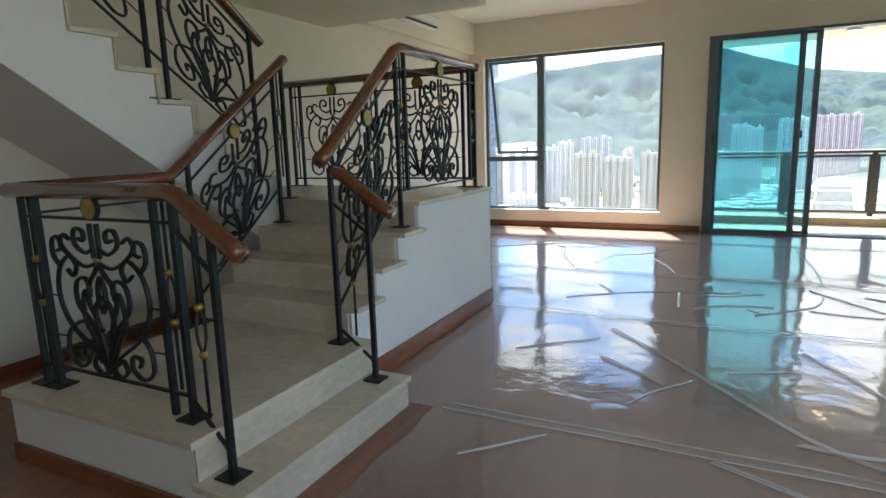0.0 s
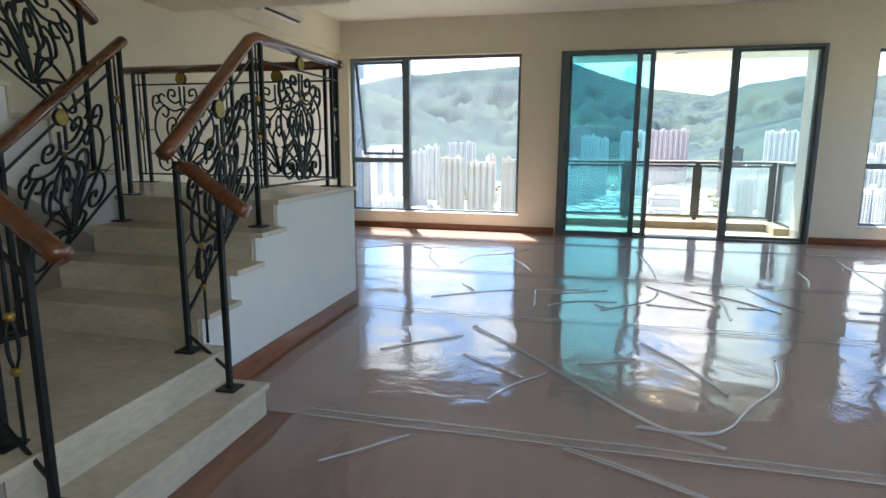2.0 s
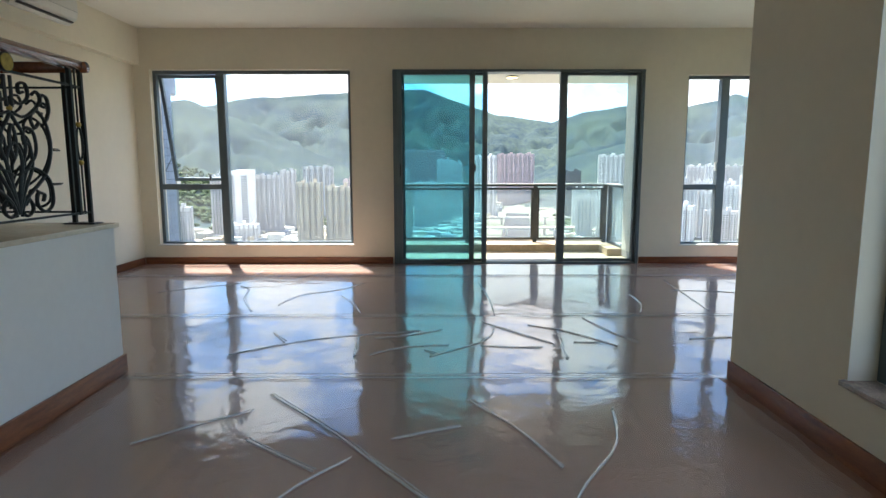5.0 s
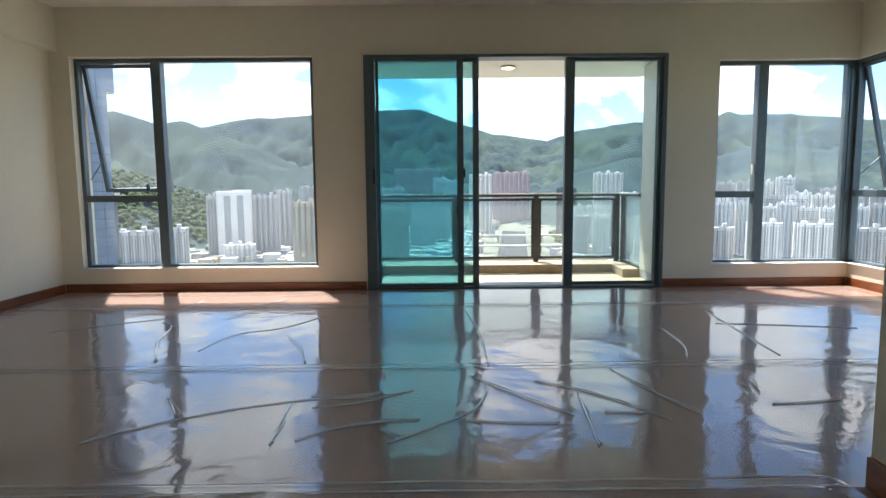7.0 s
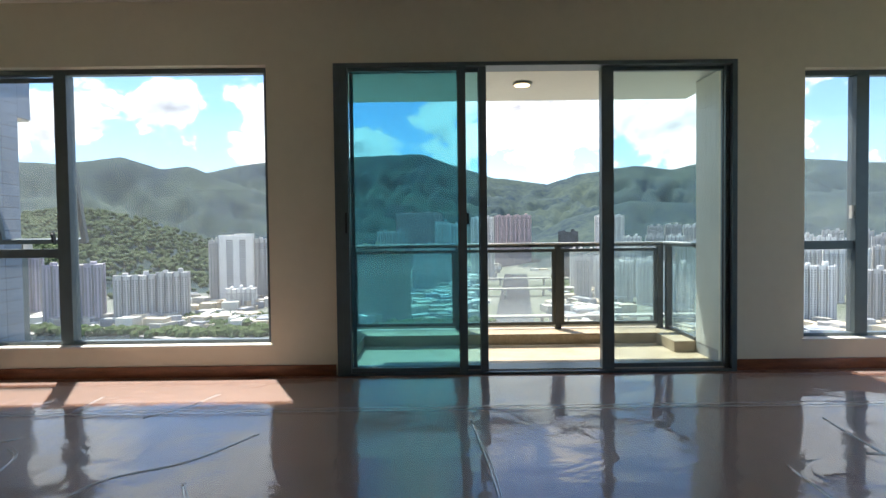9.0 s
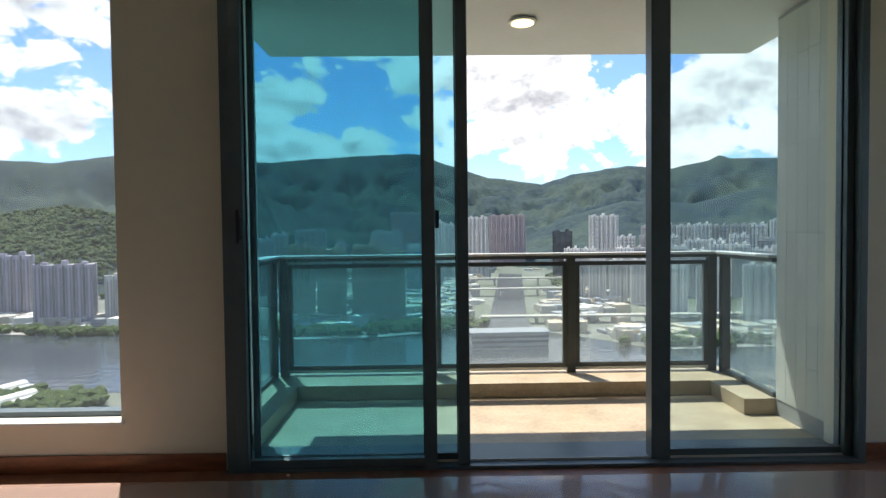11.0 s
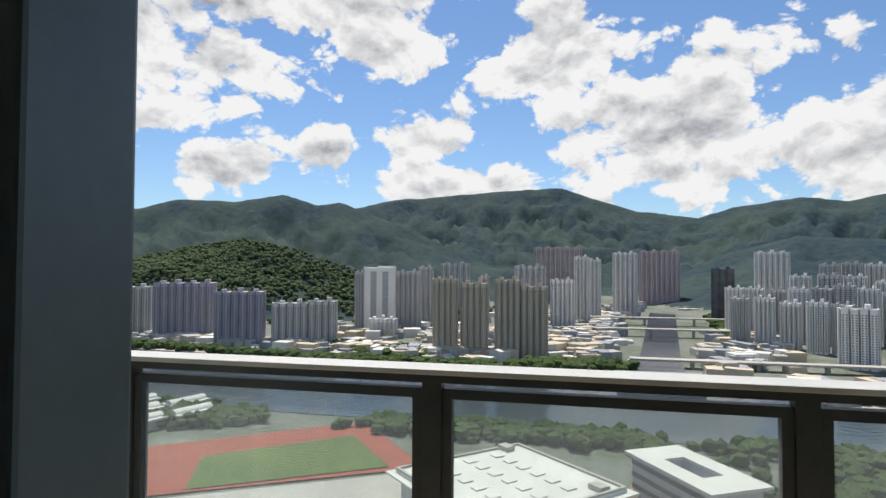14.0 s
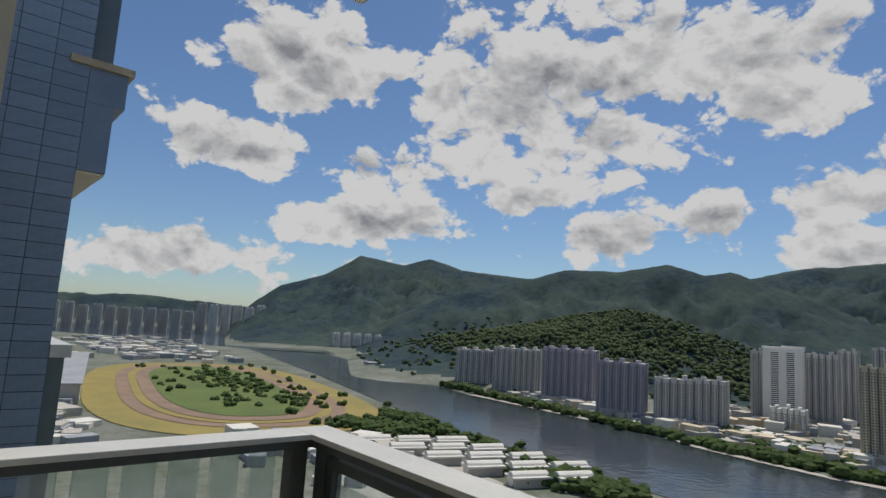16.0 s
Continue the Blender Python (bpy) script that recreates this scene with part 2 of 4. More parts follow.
# milk in the next three panes is dust film plus a stand-in for haze
G_CLEAR = glass("clear_glass", (0.93, 0.96, 0.98), 0.05)
G_TEAL = glass("teal_glass", (0.6, 0.83, 0.87), 0.035)
G_PALE = glass("pale_green_glass", (0.84, 0.93, 0.94), 0.04)
G_FROST = glass("frosted_glass", (0.86, 0.93, 0.91), 0.2)
G_DUSTY = glass("dusty_glass", (0.9, 0.95, 0.94), 0.1)
F_FILM = film("plastic_film", 0.3, (0.68, 0.55, 0.5), 0.42)
F_FOLD = film("creased_film", 0.34, (0.92, 0.91, 0.9), 0.5)
M_LAMP = bpy.data.materials.new("lamp_glow")
M_LAMP.use_nodes = True
M_LAMP.node_tree.nodes["Principled BSDF"].inputs["Emission Color"].default_value = (1.0, 0.72, 0.35, 1)
M_LAMP.node_tree.nodes["Principled BSDF"].inputs["Emission Strength"].default_value = 1.6

M_GROUND = mat("town_ground", (0.22, 0.22, 0.19), 0.9, dark=(0.06, 0.085, 0.035), scale=0.012)
# the dark blue patches put cloud shade and distance haze into the woods' colour
M_HILL = mat("hill_woods_haze_shade", (0.066, 0.092, 0.072), 0.95, dark=(0.019, 0.038, 0.056), scale=0.004, bump=1.0, bump_scale=0.035, spec=0.1)
M_WATER = mat("river_water", (0.06, 0.075, 0.085), 0.12, vary=0.2, scale=0.004, bump=0.15, bump_scale=0.12)
M_TOWER_GREY = mat("tower_grey", (0.6, 0.57, 0.53), 0.7, vary=0.1, scale=0.03)
M_TOWER_MAUVE = mat("tower_mauve", (0.44, 0.39, 0.44), 0.7, vary=0.1, scale=0.03)
M_TOWER_TAN = mat("tower_tan", (0.66, 0.54, 0.38), 0.7, vary=0.12, scale=0.03)
M_TOWER_WHITE = mat("tower_white", (0.86, 0.82, 0.75), 0.7, vary=0.06, scale=0.03)
M_TOWER_PINK = mat("tower_pink", (0.62, 0.47, 0.45), 0.7, vary=0.06, scale=0.03)
# darker than the bays: the shade between them is put into this colour
M_CORE = mat("recess_shade_grey", (0.38, 0.36, 0.34), 0.8, vary=0.1, scale=0.03)
M_WINDOW = mat("far_window", (0.1, 0.11, 0.125), 0.2, vary=0.3, scale=0.05)
M_ROOFW = mat("white_roof", (0.74, 0.7, 0.61), 0.7, vary=0.08, scale=0.05)
M_ROOFG = mat("grey_roof", (0.36, 0.37, 0.38), 0.8, vary=0.15, scale=0.03)
M_GRASS = mat("turf", (0.13, 0.17, 0.035), 0.95, dark=(0.08, 0.12, 0.03), scale=0.02)
M_DRYGRASS = mat("dry_turf", (0.33, 0.25, 0.07), 0.95, dark=(0.22, 0.19, 0.06), scale=0.02)
M_DIRT = mat("dirt_track", (0.3, 0.2, 0.13), 0.95, dark=(0.2, 0.14, 0.1), scale=0.03)
M_CLAY = mat("red_track", (0.36, 0.09, 0.05), 0.9, vary=0.12, scale=0.04)
M_CONC = mat("pale_concrete", (0.5, 0.46, 0.39), 0.85, vary=0.12, scale=0.03)
M_SCRUB = mat("hill_scrub", (0.12, 0.145, 0.065), 0.95, dark=(0.055, 0.08, 0.04), scale=0.03, spec=0.1)
M_LEAF = mat("far_foliage", (0.105, 0.14, 0.045), 0.95, dark=(0.032, 0.058, 0.022), scale=0.2, spec=0.1)

# ---- mesh helpers ----


def box(bm, x0, x1, y0, y1, z0, z1):
    v = [bm.verts.new(p) for p in ((x0, y0, z0), (x1, y0, z0), (x1, y1, z0), (x0, y1, z0), (x0, y0, z1), (x1, y0, z1), (x1, y1, z1), (x0, y1, z1))]
    for q in ((3, 2, 1, 0), (4, 5, 6, 7), (0, 1, 5, 4), (1, 2, 6, 5), (2, 3, 7, 6), (3, 0, 4, 7)):
        bm.faces.new([v[i] for i in q])
    return bm


def tube(bm, pts, r, n=6, rx=None):
    """A bar with a round section swept along pts."""
    pts = [Vector(p) for p in pts]
    rings = []
    side = None
    for i, p in enumerate(pts):
        t = (pts[min(i + 1, len(pts) - 1)] - pts[max(i - 1, 0)]).normalized()
        if side is None:
            side = t.cross(Vector((0, 0, 1)) if abs(t.z) < 0.9 else Vector((1, 0, 0))).normalized()
        side = (side - t * side.dot(t)).normalized()
        other = t.cross(side)
        rings.append([bm.verts.new(p + side * (rx or r) * math.cos(a * math.tau / n + math.pi / n) + other * r * math.sin(a * math.tau / n + math.pi / n)) for a in range(n)])
    for a, b in zip(rings, rings[1:]):
        for k in range(n):
            bm.faces.new((a[k], a[(k + 1) % n], b[(k + 1) % n], b[k]))
    bm.faces.new(list(reversed(rings[0])))
    bm.faces.new(rings[-1])
    return bm


def smooth_line(pts, steps=5):
    """A Catmull-Rom line through pts."""
    out = []
    p = [pts[0]] + list(pts) + [pts[-1]]
    for i in range(1, len(p) - 2):
        a, b, c, d = (Vector(q) for q in p[i - 1:i + 3])
        for k in range(steps):
            t = k / steps
            out.append(0.5 * ((2 * b) + (c - a) * t + (2 * a - 5 * b + 4 * c - d) * t * t + (3 * b - a - 3 * c + d) * t ** 3))
    out.append(Vector(pts[-1]))
    return out


def disc(bm, c, axis, r, depth, n=20):
    a = Vector(axis).normalized() * depth / 2
    c = Vector(c)
    return tube(bm, [c - a, c - a * 0.98, c + a * 0.98, c + a], r, n)


def ball(bm, c, r):
    bmesh.ops.create_icosphere(bm, subdivisions=2, radius=r, matrix=Matrix.Translation(c))
    return bm


def finish(bm, name, material, bevel=0.0, smooth=False):
    if bevel:
        bmesh.ops.bevel(bm, geom=list(bm.edges), offset=bevel, segments=2, affect="EDGES", profile=0.6)
    bmesh.ops.recalc_face_normals(bm, faces=bm.faces)
    me = bpy.data.meshes.new(name)
    bm.to_mesh(me)
    bm.free()
    if smooth:
        me.polygons.foreach_set("use_smooth", [True] * len(me.polygons))
    me.materials.append(material)
    return me


def part(name, bm, material, parent, label="", bevel=0.0, smooth=False):
    ob = new(name, finish(bm, name, material, bevel, smooth))
    ob.parent = parent
    if label:
        tagged(ob, label)
    return ob


def mesh_thing(name, bm, material, label, category, kind="", group="", bevel=0.0, smooth=False):
    return tagged(new(name, finish(bm, name, material, bevel, smooth)), label, category, group, kind)


def empty(name, label, category, kind="", group="", at=(0, 0, 0)):
    ob = new(name)
    ob.location = at
    return tagged(ob, label, category, group, kind)


def boxes(*rows):
    bm = bmesh.new()
    for r in rows:
        box(bm, *r)
    return bm


# ---- large structure ----
CEIL = 3.35
X_W, X_E, X_P = -3.84, 5.72, 2.463
mesh_thing("floor", boxes((-4.04, 2.72, -4.4, 8.4, -0.25, 0), (2.72, 5.92, 3.1, 8.4, -0.25, 0)), M_FLOOR, "red-brown wooden floor mostly covered with plastic film", "floor", "structure")
mesh_thing("ceiling", boxes((-4.04, 2.7, -4.2, 8.12, CEIL, CEIL + 0.2), (2.7, 5.92, 3.1, 8.12, CEIL, CEIL + 0.2)), M_CEIL, "plain cream painted ceiling", "ceiling", "structure")
mesh_thing("wall_north", boxes(
    (-4.04, -3.6, 8.12, 8.42, 0, CEIL + 0.2), (-3.6, -0.754, 8.12, 8.42, 0, 0.27), (-3.6, -0.754, 8.12, 8.42, 2.787, CEIL + 0.2),
    (-0.754, -0.15, 8.12, 8.42, 0, CEIL + 0.2), (-0.15, 3.43, 8.12, 8.42, 2.78, CEIL + 0.2), (3.43, 4.06, 8.12, 8.42, 0, CEIL + 0.2),
    (4.06, 5.94, 8.12, 8.42, 0, 0.26), (4.06, 5.94, 8.12, 8.42, 2.71, CEIL + 0.2)), M_WALL, "cream painted wall with windows and a sliding door", "wall", "structure")
mesh_thing("wall_east", boxes((5.72, 5.94, 3.1, 5.0, 0, CEIL + 0.2), (5.72, 5.94, 5.0, 8.12, 0, 0.26), (5.72, 5.94, 5.0, 8.12, 2.71, CEIL + 0.2)), M_WALL, "cream painted wall with a corner window", "wall", "structure")
mesh_thing("wall_west", boxes((-4.04, X_W, -4.2, 8.12, 0, CEIL + 0.2), (X_W, -3.73, 4.22, 8.12, 2.85, CEIL)), M_WALL, "cream painted wall with a shallow beam", "wall", "structure")
# the opening at y -2.6 to -0.6 is unseen, added for the hall lamp
mesh_thing("wall_pier", boxes((X_P, 2.72, -4.2, -2.6, 0, CEIL + 0.2), (X_P, 2.72, -0.6, 0.3, 0, CEIL + 0.2), (X_P, 2.72, -2.6, -0.6, 0, 0.37), (X_P, 2.72, -2.6, -0.6, 2.75, CEIL + 0.2), (X_P, 2.72, 0.3, 2.21, 0, 0.37), (X_P, 2.72, 0.3, 2.21, 2.75, CEIL + 0.2),
    (X_P, 2.72, 2.21, 3.305, 0, CEIL + 0.2)), M_WALL, "cream painted wall with a side window", "wall", "structure")
mesh_thing("wall_inner", boxes((2.72, 5.72, 3.1, 3.305, 0, CEIL + 0.2)), M_WALL, "cream painted side wall", "wall", "structure")
mesh_thing("wall_south", boxes((-4.04, 2.72, -4.4, -4.2, 0, CEIL + 0.2)), M_WALL, "cream painted hall wall", "wall", "structure")
mesh_thing("bulkhead", boxes((X_W, -1.95, 2.2, 4.215, 2.7, CEIL)), M_WALL, "cream painted bulkhead over the stair landing", "bulkhead", "structure")

sk = 0.1
for nm, r in (("baseboard", (-3.82, -0.17, 8.102, 8.118, 0, sk)), ("baseboard", (3.45, 5.7, 8.102, 8.118, 0, sk)), ("baseboard", (5.702, 5.718, 3.33, 8.1, 0, sk)),
              ("baseboard", (X_P - 0.018, X_P - 0.002, -4.1, 3.305, 0, sk + 0.03)), ("baseboard", (X_P, 5.7, 3.307, 3.323, 0, sk)), ("baseboard", (X_W + 0.002, X_W + 0.018, -4.1, 8.1, 0, sk)),
              ("baseboard", (-1.634, -1.618, 1.34, 3.445, 0, 0.13)), ("baseboard", (-3.8, -1.62, 3.447, 3.463, 0, 0.13)), ("baseboard", (-2.7, -1.27, 0.08, 0.096, 0, 0.09))):
    mesh_thing(nm, boxes(r), M_WOOD, "red-brown wooden baseboard along the wall", "baseboard", "structure", bevel=0.003)

# ---- windows and sliding door ----


def ring(bm, axis, a0, a1, z0, z1, d0, d1, w):
    """Four bars round an opening; axis x: a along x and depth along y, axis y: the other way about."""
    for b0, b1, c0, c1 in ((a0, a0 + w, z0, z1), (a1 - w, a1, z0, z1), (a0 + w, a1 - w, z0, z0 + w), (a0 + w, a1 - w, z1 - w, z1)):
        if axis == "x":
            box(bm, b0, b1, d0, d1, c0, c1)
        else:
            box(bm, d0, d1, b0, b1, c0, c1)
    return bm


def pane(name, r, material, parent):
    ob = part(name, boxes(r), material, parent)
    ob.visible_shadow = False
    return ob


def awning(parent, axis, a0, a1, z0, z1, d, out, tilt):
    """A top-hung sash, pushed open at the bottom by tilt degrees."""
    bm = bmesh.new()
    ring(bm, "x", a0, a1, z0 - z1, 0, -0.02, 0.03, 0.045)
    turn = Matrix.Rotation(radians(tilt), 4, "X")
    if axis == "x":
        m = Matrix.Translation((0, d, z1)) @ turn
    else:
        m = Matrix.Translation((d, 0, z1)) @ Matrix(((0, 1, 0, 0), (1, 0, 0, 0), (0, 0, 1, 0), (0, 0, 0, 1))) @ turn
    bmesh.ops.transform(bm, matrix=m, verts=bm.verts)
    sash = part("sash", bm, M_ALU, parent, "top-hung sash pushed open")
    g = boxes((a0 + 0.045, a1 - 0.045, 0.0, 0.006, z0 - z1 + 0.045, -0.045))
    bmesh.ops.transform(g, matrix=m, verts=g.verts)
    p = part("pane", g, G_CLEAR, sash)
    p.visible_shadow = False
    for a in (a0 + 0.02, a1 - 0.02):
        s = tube(bmesh.new(), [m @ Vector((a, 0.0, (z0 - z1) * 0.75)), (a, d, z0 + (z1 - z0) * 0.12) if axis == "x" else (d, a, z0 + (z1 - z0) * 0.12)], 0.008, 6)
        part("stay", s, M_ALU, sash)
    h = boxes(((a0 + a1) / 2 + 0.12, (a0 + a1) / 2 + 0.14, -0.06, -0.02, z0 - z1 + 0.02, z0 - z1 + 0.11))
    bmesh.ops.transform(h, matrix=m, verts=h.verts)
    part("handle", h, M_RUBBER, sash)


FY0, FY1 = 8.21, 8.29
w1 = empty("window_1", "grey aluminium window with an open top-hung sash", "window", "structure")
part("window_frame", ring(bmesh.new(), "x", -3.598, -0.756, 0.275, 2.785, FY0, FY1, 0.045), M_ALU, w1)
part("mullion", boxes((-2.69, -2.575, FY0 - 0.02, FY1 + 0.02, 0.32, 2.74)), M_ALU, w1, bevel=0.004)
part("transom", boxes((-3.553, -2.69, FY0, FY1, 1.09, 1.17)), M_ALU, w1, bevel=0.004)
pane("pane", (-2.575, -0.801, 8.245, 8.251, 0.32, 2.74), G_CLEAR, w1)
pane("pane", (-3.553, -2.69, 8.245, 8.251, 0.32, 1.09), G_CLEAR, w1)
awning(w1, "x", -3.55, -2.693, 1.175, 2.737, 8.29, 1, 13)
part("window_sill", boxes((-3.62, -0.734, 8.095, 8.208, 0.272, 0.29)), M_WHITE, w1, bevel=0.004)

w2 = empty("window_2", "grey aluminium corner window with one open sash", "window", "structure")
part("window_frame", ring(bmesh.new(), "x", 4.062, 5.69, 0.265, 2.708, FY0, FY1, 0.045), M_ALU, w2)
part("corner_post", boxes((5.69, 5.83, 8.2, 8.33, 0.265, 2.708)), M_ALU, w2, bevel=0.006)
part("mullion", boxes((4.575, 4.69, FY0 - 0.02, FY1 + 0.02, 0.31, 2.663)), M_ALU, w2, bevel=0.004)
part("transom", boxes((4.107, 4.575, FY0, FY1, 1.08, 1.16)), M_ALU, w2, bevel=0.004)
pane("pane", (4.69, 5.645, 8.245, 8.251, 0.31, 2.663), G_CLEAR, w2)
pane("pane", (4.107, 4.575, 8.245, 8.251, 0.31, 1.08), G_CLEAR, w2)
pane("pane", (4.107, 4.575, 8.245, 8.251, 1.16, 2.663), G_CLEAR, w2)
part("handle", boxes((4.545, 4.565, 8.2, 8.235, 1.36, 1.48)), M_PLASTIC, w2)
part("window_frame", ring(bmesh.new(), "y", 5.0, 8.2, 0.265, 2.708, 5.755, 5.835, 0.045), M_ALU, w2)
part("mullion", boxes((5.735, 5.855, 6.9, 7.0, 0.31, 2.663)), M_ALU, w2, bevel=0.004)
part("transom", boxes((5.755, 5.835, 7.0, 8.155, 1.08, 1.16)), M_ALU, w2, bevel=0.004)
pane("pane", (5.79, 5.796, 5.045, 6.9, 0.31, 2.663), G_CLEAR, w2)
pane("pane", (5.79, 5.796, 7.0, 8.155, 0.31, 1.08), G_CLEAR, w2)
awning(w2, "y", 7.003, 8.152, 1.163, 2.66, 5.81, 1, 13)
part("window_sill", boxes((4.04, 5.7, 8.095, 8.208, 0.262, 0.28)), M_WHITE, w2, bevel=0.004)
part("window_sill", boxes((5.695, 5.754, 5.0, 8.09, 0.262, 0.28)), M_WHITE, w2, bevel=0.004)

w3 = empty("window_3", "tall grey aluminium window with a brown stone sill", "window", "structure")
part("window_frame", ring(bmesh.new(), "y", 0.302, 2.208, 0.395, 2.748, 2.6, 2.68, 0.06), M_ALU, w3)
pane("pane", (2.637, 2.643, 0.362, 2.148, 0.455, 2.688), G_CLEAR, w3)
part("gasket", ring(bmesh.new(), "y", 0.362, 2.148, 0.455, 2.688, 2.625, 2.655, 0.012), M_RUBBER, w3)
part("window_sill", boxes((X_P - 0.03, 2.6, 0.28, 2.23, 0.368, 0.394)), M_SILLSTONE, w3, bevel=0.005)

d1 = empty("door_1", "sliding glass door to the balcony, standing open", "door", "structure")
part("door_frame", boxes((-0.148, -0.09, 8.06, 8.27, 0.0, 2.778), (3.385, 3.428, 8.06, 8.27, 0.0, 2.778), (-0.09, 3.385, 8.06, 8.27, 2.742, 2.778)), M_ALU, d1, bevel=0.004)
part("threshold", boxes((-0.09, 3.385, 8.062, 8.41, 0.002, 0.022)), M_ALU, d1)
part("track", boxes((-0.09, 3.385, 8.13, 8.136, 0.022, 0.034)), M_CAP, d1, "worn bright running track")


def slider(x0, x1, left, right, rail, tint):
    """A sliding panel; left and right give a stile's width and its near and far faces, rail the faces of its rails."""
    s = empty("sliding_panel", "", "")
    s.parent = d1
    wl_, wr_ = left[0], right[0]
    part("stile", boxes((x0, x0 + wl_, left[1], left[2], 0.025, 2.74)), M_ALU, s, bevel=0.004)
    part("stile", boxes((x1 - wr_, x1, right[1], right[2], 0.025, 2.74)), M_ALU, s, bevel=0.004)
    for z0, z1 in ((0.025, 0.07), (2.705, 2.74)):
        part("rail", boxes((x0 + wl_, x1 - wr_, rail[0], rail[1], z0, z1)), M_ALU, s, bevel=0.004)
    mid = (rail[0] + rail[1]) / 2
    pane("pane", (x0 + wl_, x1 - wr_, mid - 0.003, mid + 0.003, 0.07, 2.705), tint, s)
    for sx in (x0 + wl_, x1 - wr_ - 0.006):
        part("gasket", boxes((sx, sx + 0.006, mid - 0.012, mid - 0.004, 0.07, 2.705)), M_RUBBER, s)
    return s


sl = slider(-0.088, 1.018, (0.065, 8.04, 8.12), (0.07, 8.04, 8.13), (8.07, 8.112), G_TEAL)
hb = boxes((-0.05, -0.032, 8.008, 8.04, 1.3, 1.32), (-0.05, -0.032, 8.008, 8.04, 1.42, 1.44), (-0.05, -0.032, 7.993, 8.008, 1.28, 1.46))
part("handle", hb, M_RUBBER, sl, "black pull handle")
part("lock", boxes((1.019, 1.041, 8.05, 8.085, 1.35, 1.45)), M_RUBBER, sl, bevel=0.003)
sm = slider(-0.02, 1.203, (0.03, 8.135, 8.168), (0.066, 8.08, 8.168), (8.135, 8.165), G_TEAL)
slider(2.235, 3.384, (0.11, 8.115, 8.205), (0.04, 8.115, 8.205), (8.14, 8.185), G_PALE)

# ---- balcony ----
BZ = -0.02
mesh_thing("balcony_floor", boxes((-0.62, 3.78, 8.42, 10.02, -0.3, BZ)), M_STONE, "tan stone balcony floor partly in sun", "floor", "structure")
mesh_thing("balcony_kerb", boxes((-0.47, 3.62, 9.52, 10.0, BZ, 0.1), (-0.62, -0.1, 8.42, 9.517, BZ, 0.098), (3.24, 3.75, 9.002, 9.517, BZ, 0.098)), M_STONE, "tan stone kerb under the balcony railing", "kerb", "structure", bevel=0.006)
mesh_thing("balcony_ceiling", boxes((-0.37, 3.74, 8.42, 9.9, 2.835, 3.2)), M_WHITE, "white painted balcony ceiling", "ceiling", "structure")
mesh_thing("balcony_wall_east", boxes((3.47, 3.78, 8.42, 9.0, -0.3, 2.818)), M_GROUT, "pale tiled side wall of the balcony", "wall", "structure")
mesh_thing("balcony_wall_west", boxes((-0.62, -0.17, 8.42, 8.79, 0.1, 2.818)), M_WHITE, "pale side wall of the balcony", "wall", "structure")
dl = empty("ceiling_light", "round recessed downlight, lit, in the balcony ceiling", "light", at=(1.66, 9.05, 2.82))
part("trim", tube(bmesh.new(), [(0, 0, 0), (0, 0, -0.012)], 0.1, 24), M_PLASTIC, dl)
part("lens", tube(bmesh.new(), [(0, 0, -0.012), (0, 0, -0.016)], 0.08, 24), M_LAMP, dl)

br = empty("balcony_railing", "dark metal balcony railing with glass panels and pale cap", "railing")
RY, RXL, RXR, RT = 9.87, -0.36, 3.485, 1.135
part("cap", boxes((RXL - 0.07, RXR + 0.07, RY - 0.07, RY + 0.07, RT - 0.02, RT)), M_CAP, br, "pale grey flat cap rail", bevel=0.004)
part("cap", boxes((RXL - 0.07, RXL + 0.07, 8.8, RY - 0.07, RT - 0.02, RT)), M_CAP, br, "pale grey flat cap rail", bevel=0.004)
part("cap", boxes((RXR - 0.07, RXR + 0.07, 9.005, RY - 0.07, RT - 0.02, RT)), M_CAP, br, "pale grey flat cap rail", bevel=0.004)
part("cap_base", boxes((RXL - 0.05, RXR + 0.05, RY - 0.05, RY + 0.05, RT - 0.05, RT - 0.021)), M_RAIL, br)
part("cap_base", boxes((RXL - 0.05, RXL + 0.05, 8.8, RY - 0.05, RT - 0.05, RT - 0.021)), M_RAIL, br)
part("cap_base", boxes((RXR - 0.05, RXR + 0.05, 9.005, RY - 0.05, RT - 0.05, RT - 0.021)), M_RAIL, br)
px = [-0.285, 0.99, 2.187, 3.41]
for x in px + [RXL, RXR]:
    yy = RY if x in px else RY - 0.09
    part("post", boxes((x - 0.035, x + 0.035, yy - 0.03, yy + 0.03, 0.1, RT - 0.05)), M_RAIL, br, bevel=0.003)
for a, b in zip(px, px[1:]):
    part("panel_frame", ring(bmesh.new(), "x", a + 0.037, b - 0.037, 0.15, RT - 0.075, RY - 0.02, RY + 0.02, 0.035), M_RAIL, br)
    pane("pane", (a + 0.072, b - 0.072, RY - 0.003, RY + 0.003, 0.185, RT - 0.11), G_DUSTY, br)
    part("bottom_strip", boxes((a + 0.037, b - 0.037, RY - 0.03, RY + 0.03, 0.125, 0.148)), M_CAP, br)
for x, ya in ((RXL, 8.83), (RXR, 9.04)):
    y = ya
    while y < RY - 0.2:
        p = part("glass_slat", boxes((x - 0.012, x + 0.012, y, y + 0.09, 0.1, RT - 0.05)), G_FROST, br)
        p.visible_shadow = False
        y += 0.13
    part("bottom_rail", boxes((x - 0.025, x + 0.025, ya - 0.02, RY - 0.13, 0.1, 0.135)), M_RAIL, br)

